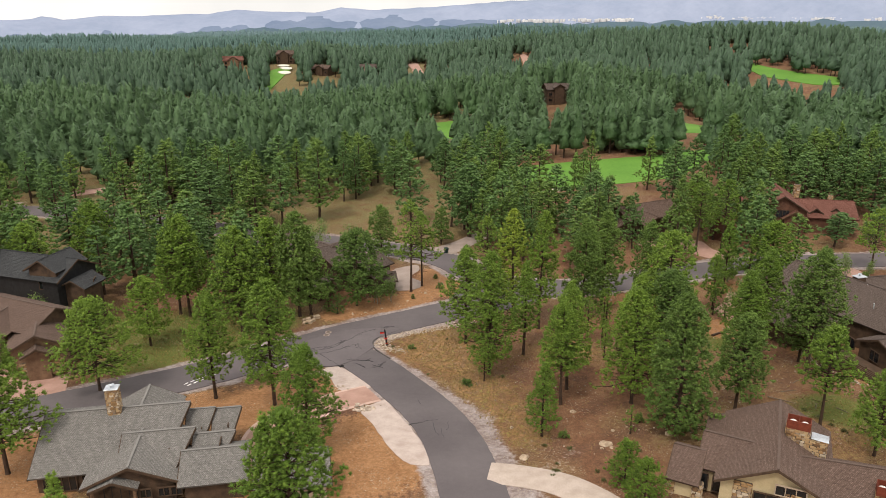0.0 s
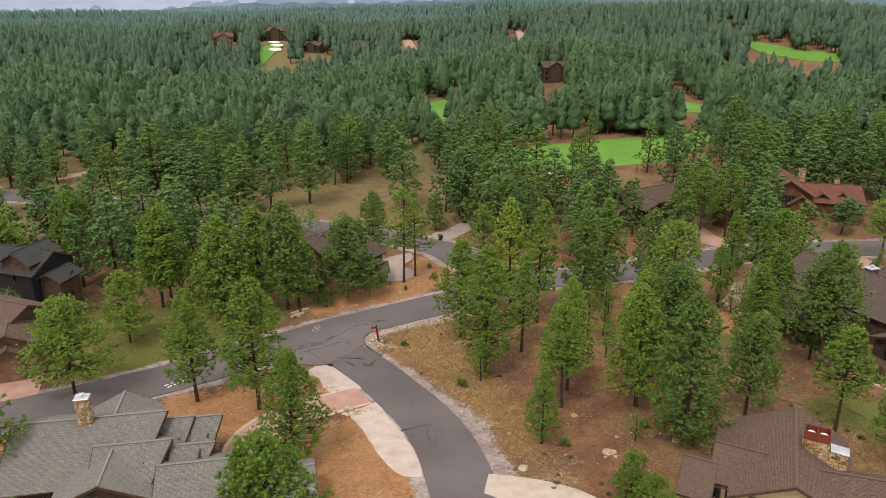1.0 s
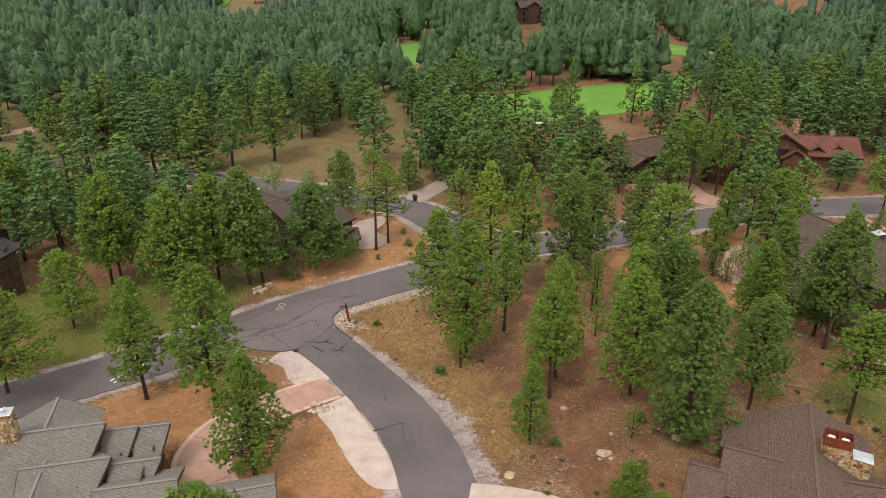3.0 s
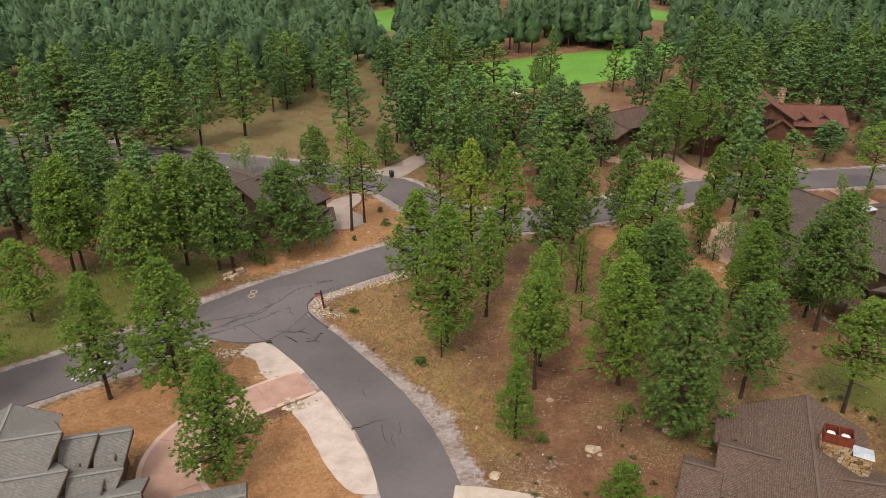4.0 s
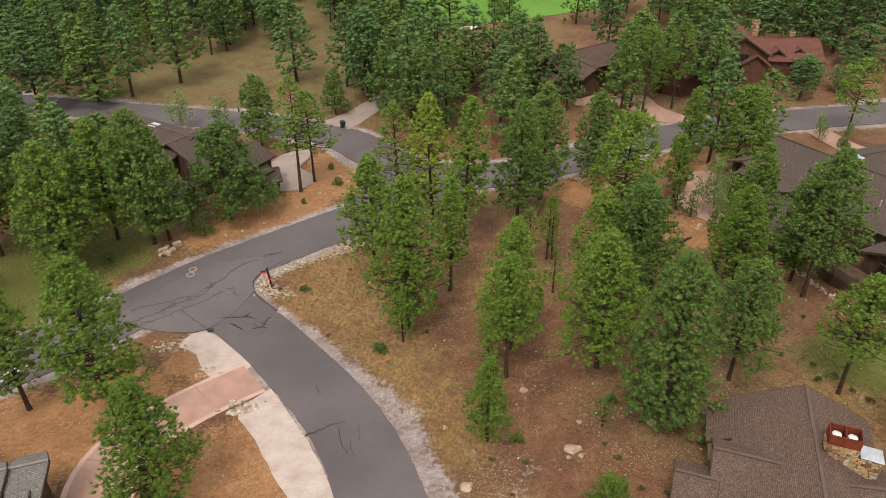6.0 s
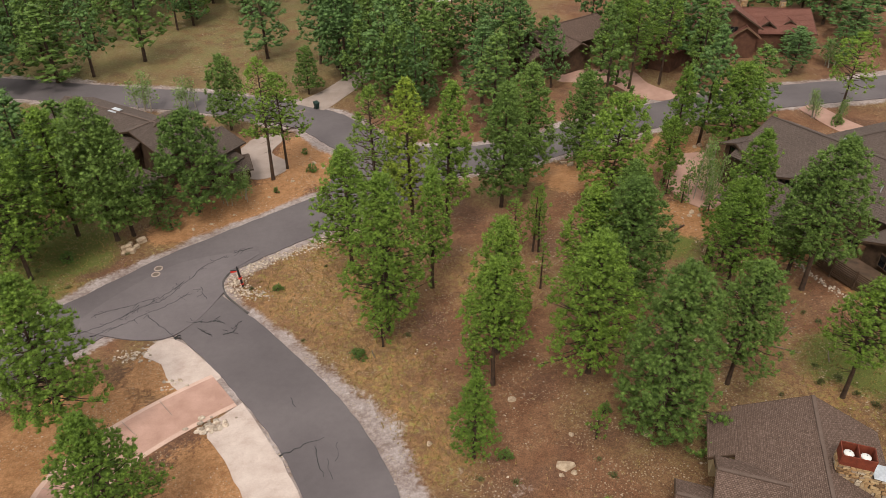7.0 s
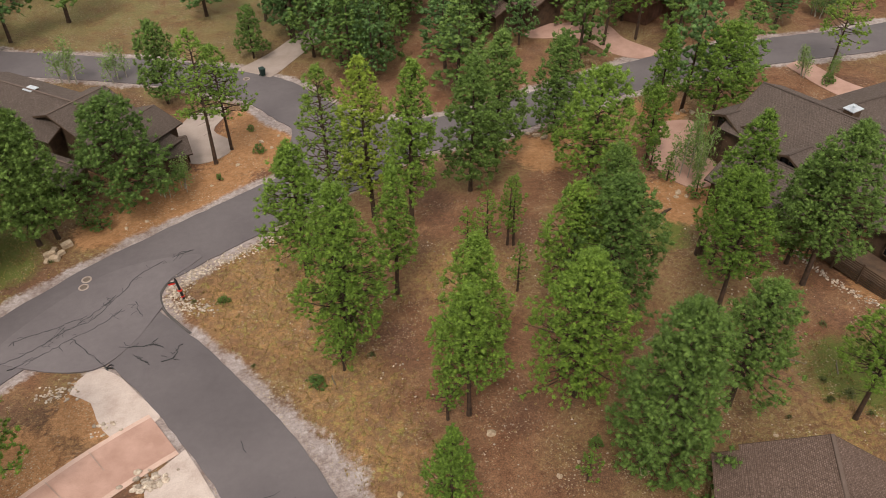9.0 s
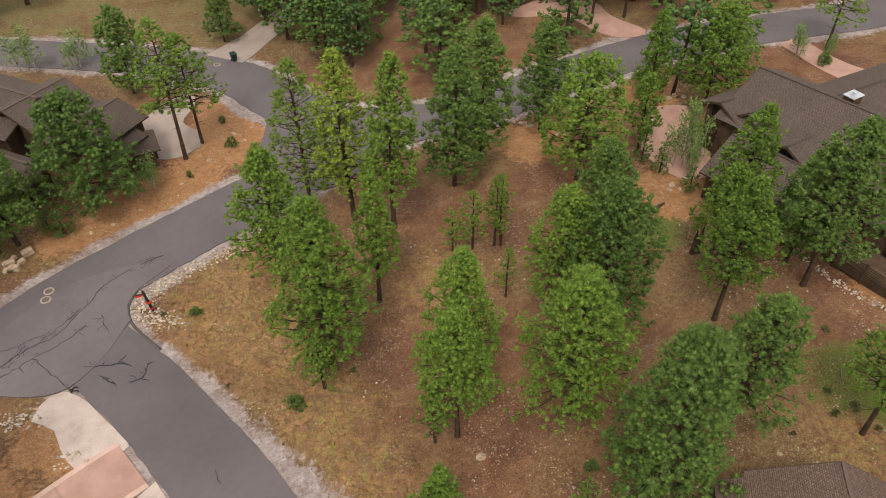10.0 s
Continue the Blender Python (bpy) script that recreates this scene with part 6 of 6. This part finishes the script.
for x, y, s in ((-0.2, 128.2, 0.4), (1.0, 126.4, 0.3), (-3.2, 123.4, 0.28), (-6.2, 119.4, 0.22), (-13.0, 113.8, 0.25), (-15.0, 113.0, 0.3), (-10.4, 115.6, 0.2), (2.0, 129.2, 0.28)):
    boulder(x, y, s, "small pale rock in orange mulch", "garden boulders")
BLOCK = box_mesh("cut_block", 1.0, 0.62, 0.55, 0.06)
BLOCK.materials.append(M_ROCK)
for x, y, z, s, a in ((-22.3, 109.8, 0, 0.9, 20), (-21.5, 108.9, 0, 1.0, -15), (-20.7, 111.1, 0, 1.1, 30), (-21.9, 110.4, 0.1, 0.7, 65), (-21.1, 109.8, 0, 0.8, 40), (-22.3, 108.7, 0, 0.65, 80), (-21.8, 109.4, 0.42, 0.75, 30)):
    ob = tagged(new("cut_stone", BLOCK), "squared pale sandstone block in a loose pile", "stone block", "cut stones by the road")
    ob.matrix_basis = pose(x, y, gz(x, y) - 0.05 + z, 3, -4, a) @ Matrix.Scale(s, 4)


def rubble(name, spots, size, label, seed, mat=None):
    """Loose stones, too many and too small to count."""
    rng = np.random.default_rng(seed)
    heap = Heap()
    v0, f0 = ICO1
    for x, y, s in spots(rng):
        k = size * s
        heap.add(v0 * (0.7 + 0.5 * rng.random((12, 1))) * (k, k * rng.uniform(0.6, 1), k * 0.6) + (x, y, gz(x, y) + k * 0.15), f0)
    return thing(name, heap.mesh(name), mat or M_PEBBLE, label, "stones", kind="stuff")


M_PEBBLE = grainy("pale_pebbles", (0.30, 0.22, 0.165, 1), (0.56, 0.48, 0.40, 1), 3, 12, 0.9, 0.3, 0.02, island=0.35)


def corner_bed(rng):
    rim = spline([(-6.4, 97.6), (-8.8, 98.4), (-9.7, 100.4), (-9.0, 102.3), (-6.6, 104.2), (-3.0, 105.8), (1.0, 107.6), (4.5, 109.2)], 0.1)
    for i in range(900):
        p = rim[rng.integers(len(rim))]
        yield p.x + rng.normal() * 0.55 + 0.5, p.y + rng.normal() * 0.5 - 0.45, rng.uniform(0.5, 1.5)


rubble("stone_bed", corner_bed, 0.12, "bed of pale loose stones rounding the corner", 3)


def pile(cx, cy, r, n):
    def spots(rng):
        for i in range(n):
            yield cx + rng.normal() * r, cy + rng.normal() * r * 0.7, rng.uniform(0.5, 1.6)
    return spots


rubble("stone_pile", pile(-9.4, 78.3, 0.75, 46), 0.26, "heap of pale rocks by the drive", 5)
rubble("stone_pile", pile(-13.6, 84.2, 0.6, 24), 0.16, "scatter of pale rocks by the gravel", 6)
rubble("stone_pile", pile(-17.6, 89.4, 0.9, 80), 0.12, "loose pale stones at the road edge", 7)


def lot_stones(rng):
    for i in range(2300):
        x, y = rng.uniform(4, 50), rng.uniform(66, 104)
        if noise.noise((x * 0.16, y * 0.16, 3.0)) > rng.uniform(-0.25, 0.5):
            yield x, y, rng.uniform(0.3, 1.3) ** 1.5
    for i in range(260):
        t = i / 260
        yield 49.0 - 1.4 * math.sin(t * 3) + t * 3.4 + rng.normal() * 0.25, 92.0 - t * 14 + rng.normal() * 0.3, rng.uniform(0.8, 2.0)
    for i in range(420):
        yield rng.uniform(-34, -4), rng.uniform(62, 84), rng.uniform(0.3, 0.8)
    for i in range(260):
        yield rng.uniform(-16, 3), rng.uniform(112, 134), rng.uniform(0.4, 1.0)


rubble("scattered_stones", lot_stones, 0.085, "small pale stones scattered over the forest floor", 8)

stump = tagged(new("tree_stump"), "tall split dead stump with dark bark", "stump")
heap = Heap()
for dx, h in ((-0.22, 2.7), (0.22, 3.0), (0.02, 2.0)):
    tube(heap, (dx, 0, -0.2), (dx * 1.1, 0.05, h * 0.6), 0.30, 0.22, 7)
    tube(heap, (dx * 1.1, 0.05, h * 0.6), (dx * 1.3, 0.1, h), 0.22, 0.04, 7)
part("snag", heap.mesh("snag"), M_BARK, stump)
stump.matrix_basis = pose(40.4, 91.8, gz(40.4, 91.8))


M_DEADWOOD = grainy("weathered_dead_wood", (0.13, 0.10, 0.075, 1), (0.24, 0.195, 0.15, 1), 1.5, 14)


def log(x, y, ln, r, a, label="dead fallen log on the forest floor", mat=None):
    heap = Heap()
    tube(heap, (-ln / 2, 0, 0), (ln * 0.1, 0.05, 0.03), r, r * 0.85, 7)
    tube(heap, (ln * 0.1, 0.05, 0.03), (ln / 2, -0.04, 0), r * 0.85, r * 0.5, 7)
    ob = tagged(new("fallen_log"), label, "log", "fallen logs")
    part("stem", heap.mesh("stem"), mat or M_DEADWOOD, ob)
    ob.matrix_basis = pose(x, y, gz(x, y) + r * 0.6, 0, 0, a)
    return ob


log(40.4, 99.0, 2.2, 0.2, 30, "dark fallen log by the mulch bed", M_BARK)
for x, y, ln, r, a in ((40.4, 76.8, 4.0, 0.06, -35), (43.2, 75.2, 1.6, 0.06, 60), (42.0, 79.5, 2.2, 0.05, 10), (45.5, 73.6, 1.8, 0.05, -60), (44.0, 82.0, 1.6, 0.05, 35), (31.0, 82.4, 2.0, 0.07, 15), (18.2, 90.8, 1.8, 0.07, 70), (4.4, 85.0, 1.2, 0.06, 100)):
    log(x, y, ln, r, a)

# ---- shrubs, aspens and grass ----


def make_shrub(seed, h, r, mat, label, puffs=90, size=0.17):
    rng = np.random.default_rng(seed)
    wood, leaf, tufts = Heap(), Heap(), []
    for i in range(puffs):
        an, u = rng.uniform(0, 6.28), rng.uniform(0.08, 1)
        rr = r * math.sqrt(rng.uniform(0.05, 1)) * (1 - 0.55 * u)
        c = np.array([math.cos(an) * rr, math.sin(an) * rr, h * u])
        tufts.append((c, size * rng.uniform(0.7, 1.2), (math.cos(an), math.sin(an), 0.3)))
        if i % 4 == 0:
            tube(wood, (0, 0, 0), c, 0.03, 0.01, 4)
    foliage(leaf, rng, *zip(*tufts), 12, OCT)
    root = new("shrub")
    part("stem", wood.mesh("stem"), M_BARK, root)
    part("foliage", leaf.mesh("foliage", True), mat, root)
    return tagged(root, label, "shrub", "shrubs")


M_WEED = needles("weed_leaves", (0.085, 0.110, 0.035, 1), (0.150, 0.170, 0.060, 1))
SHRUB = Kind(0.9, 0.9, make_shrub(5, 0.9, 0.9, M_PINE_BLUE, "low rounded green shrub"))
WEED = Kind(0.5, 0.7, make_shrub(6, 0.5, 0.7, M_WEED, "low yellow-green weed clump", 50, 0.12))
SPRUCE = Kind(4, 1.1, make_pine(91, 4, 1.1, 0.05, 110, "cone", M_PINE_BLUE, 0.24, 10, "small dark green spruce", heart=OCT))
for x, y, h, r in ((-0.5, 125.7, 1.1, 1.0), (-4.6, 97.7, 0.7, 0.8), (3.0, 84.9, 0.8, 1.1), (-28.2, 108.3, 1.0, 1.3), (13.2, 70.1, 0.9, 0.8), (-5.3, 120.4, 0.9, 0.5), (-1.4, 131.6, 0.8, 0.7), (72.4, 118.4, 1.4, 1.2), (22.2, 73.1, 1.2, 0.7)):
    SHRUB.put(x, y, h, r, x * 40)
rng = np.random.default_rng(44)
for i in range(46):
    x, y = ((rng.uniform(-8, 8), rng.uniform(72, 106)), (rng.uniform(-46, -14), rng.uniform(92, 112)), (rng.uniform(8, 24), rng.uniform(60, 70)), (rng.uniform(36, 50), rng.uniform(68, 84)))[i % 4]
    q = (np.array([x]), np.array([y]))
    if min(near_line(*q, ROAD_1)[0] - 3.3, near_line(*q, ROAD_2)[0] - 4.2) > 1.6:
        WEED.put(x, y, rng.uniform(0.2, 0.4), rng.uniform(0.3, 0.7), rng.uniform(0, 360))
for x, y, h, r in ((44.7, 100.7, 3.0, 1.1), (-17.6, 113.4, 3.4, 1.3), (-19.2, 114.6, 2.6, 1.1), (42.6, 107.2, 4.6, 1.2), (43.4, 104.6, 3.8, 1.1)):
    SPRUCE.put(x, y, h, r, x * 50)


def make_aspen(seed, h, r):
    rng = np.random.default_rng(seed)
    wood, leaf = Heap(), Heap()
    for s in range(4):
        b = rng.normal(size=2) * 0.35
        t = b + rng.normal(size=2) * 0.6
        hh = h * rng.uniform(0.75, 1.0)
        tube(wood, (*b, -0.2), (*((b + t) / 2), hh * 0.5), 0.07, 0.05, 6)
        tube(wood, (*((b + t) / 2), hh * 0.5), (*t, hh), 0.05, 0.012, 5)
        for i in range(30):
            u = rng.uniform(0.3, 1.0)
            a = rng.uniform(0, 6.28)
            rr = r * 0.6 * math.sqrt(rng.uniform(0.05, 1)) * (1.15 - u)
            c = np.array([*(b + (t - b) * u), hh * u]) + (math.cos(a) * rr, math.sin(a) * rr, 0)
            n = 10
            q = c + rng.normal(size=(n, 3)) * 0.28
            d1, d2 = rng.normal(size=(n, 3)) * 0.09, rng.normal(size=(n, 3)) * 0.09
            leaf.add(np.stack([q - d1, q + d2, q + d1], 1).reshape(-1, 3), np.arange(n * 3).reshape(-1, 3))
    root = new("aspen_tree")
    part("trunk", wood.mesh("trunk"), M_PALEBARK, root, "slender pale stems")
    part("crown", leaf.mesh("crown"), M_LEAF, root, "loose light green leaves")
    return tagged(root, "slender young aspen clump with light green leaves", "tree", "aspens")


ASPEN = Kind(6, 1.8, make_aspen(3, 6, 1.8))
for x, y, h, r in ((45.4, 104.6, 6.6, 1.7), (47.6, 106.4, 7.4, 2.0), (46.4, 103.2, 5.2, 1.3), (-9.1, 119.1, 4.6, 1.5), (-11.6, 118.6, 4.2, 1.4), (-61.5, 103.5, 6.0, 2.0), (-26.5, 152.2, 6.5, 2.6), (-19.5, 152.0, 5.5, 2.4), (71.0, 121.8, 4.2, 1.6), (73.6, 119.8, 3.4, 1.2), (83.5, 138.0, 5.0, 2.0), (50.0, 121.6, 3.6, 1.6), (48.4, 121.0, 3.2, 1.4), (30.5, 143.0, 3.4, 1.6), (34.0, 141.4, 3.0, 1.6)):
    ASPEN.put(x, y, h, r, x * 60)


def grass():
    """Tufts of dry and green grass over the open ground."""
    rng = np.random.default_rng(21)
    n = 30000
    pick = rng.integers(0, 4, n)
    lo = np.array([(-10, 68), (-60, 84), (8, 64), (-46, 158)])[pick]
    hi = np.array([(12, 112), (-12, 118), (52, 108), (12, 212)])[pick]
    x, y = (lo + rng.random((n, 2)) * (hi - lo)).T
    edge = np.minimum.reduce([near_line(x, y, ROAD_1[::2]) - 3.3, near_line(x, y, ROAD_2[::2]) - 4.2, near_line(x, y, ROAD_3[::2]) - 4])
    want = np.maximum(discs(x, y, DRY), discs(x, y, GREEN)) * 0.9 + 0.12
    keep = (edge > 1.5) & (rng.random(n) < want) & (discs(x, y, MULCH) < 0.3)
    x, y = x[keep], y[keep]
    m, k = len(x), 6
    z = ground_z(x, y)
    a = rng.uniform(0, 6.28, (m, k))
    s = rng.uniform(0.05, 0.17, (m, k))
    base = np.stack([x, y, z - 0.03], -1)[:, None] + np.stack([np.cos(a) * s * 0.5, np.sin(a) * s * 0.5, a * 0], -1)
    tip = base + np.stack([np.cos(a) * s * 0.8, np.sin(a) * s * 0.8, s * 1.5], -1)
    side = np.stack([-np.sin(a), np.cos(a), a * 0], -1) * 0.035
    v = np.stack([base - side, base + side, tip], 2).reshape(-1, 3)
    heap = Heap()
    heap.add(v, np.arange(len(v)).reshape(-1, 3))
    thing("grass", heap.mesh("grass"), M_GRASS, "dry yellow and olive grass tufts", "grass", kind="stuff")


M_GRASS = needles("dry_grass", (0.175, 0.145, 0.050, 1), (0.40, 0.27, 0.115, 1))
grass()

# string of red lights wound round a pine by the drive
lights = tagged(new("light_string"), "string of small red lights wound round a pine trunk", "lights")
for i in range(14):
    a, z = i * 0.95, 0.12 + i * 0.075
    bm = bmesh.new()
    bmesh.ops.create_icosphere(bm, subdivisions=1, radius=0.07, matrix=Matrix.Translation((math.cos(a) * 0.30, math.sin(a) * 0.30, z)))
    part("bulb", bm, M_RED, lights)
heap = Heap()
for i in range(13):
    p, q = ((math.cos(k * 0.95) * 0.29, math.sin(k * 0.95) * 0.29, 0.12 + k * 0.075) for k in (i, i + 1))
    tube(heap, p, q, 0.02, 0.02, 4)
part("wire", heap.mesh("wire"), M_BLACKMETAL, lights)
lights.matrix_basis = pose(-14.2, 67.8, gz(-14.2, 67.8))
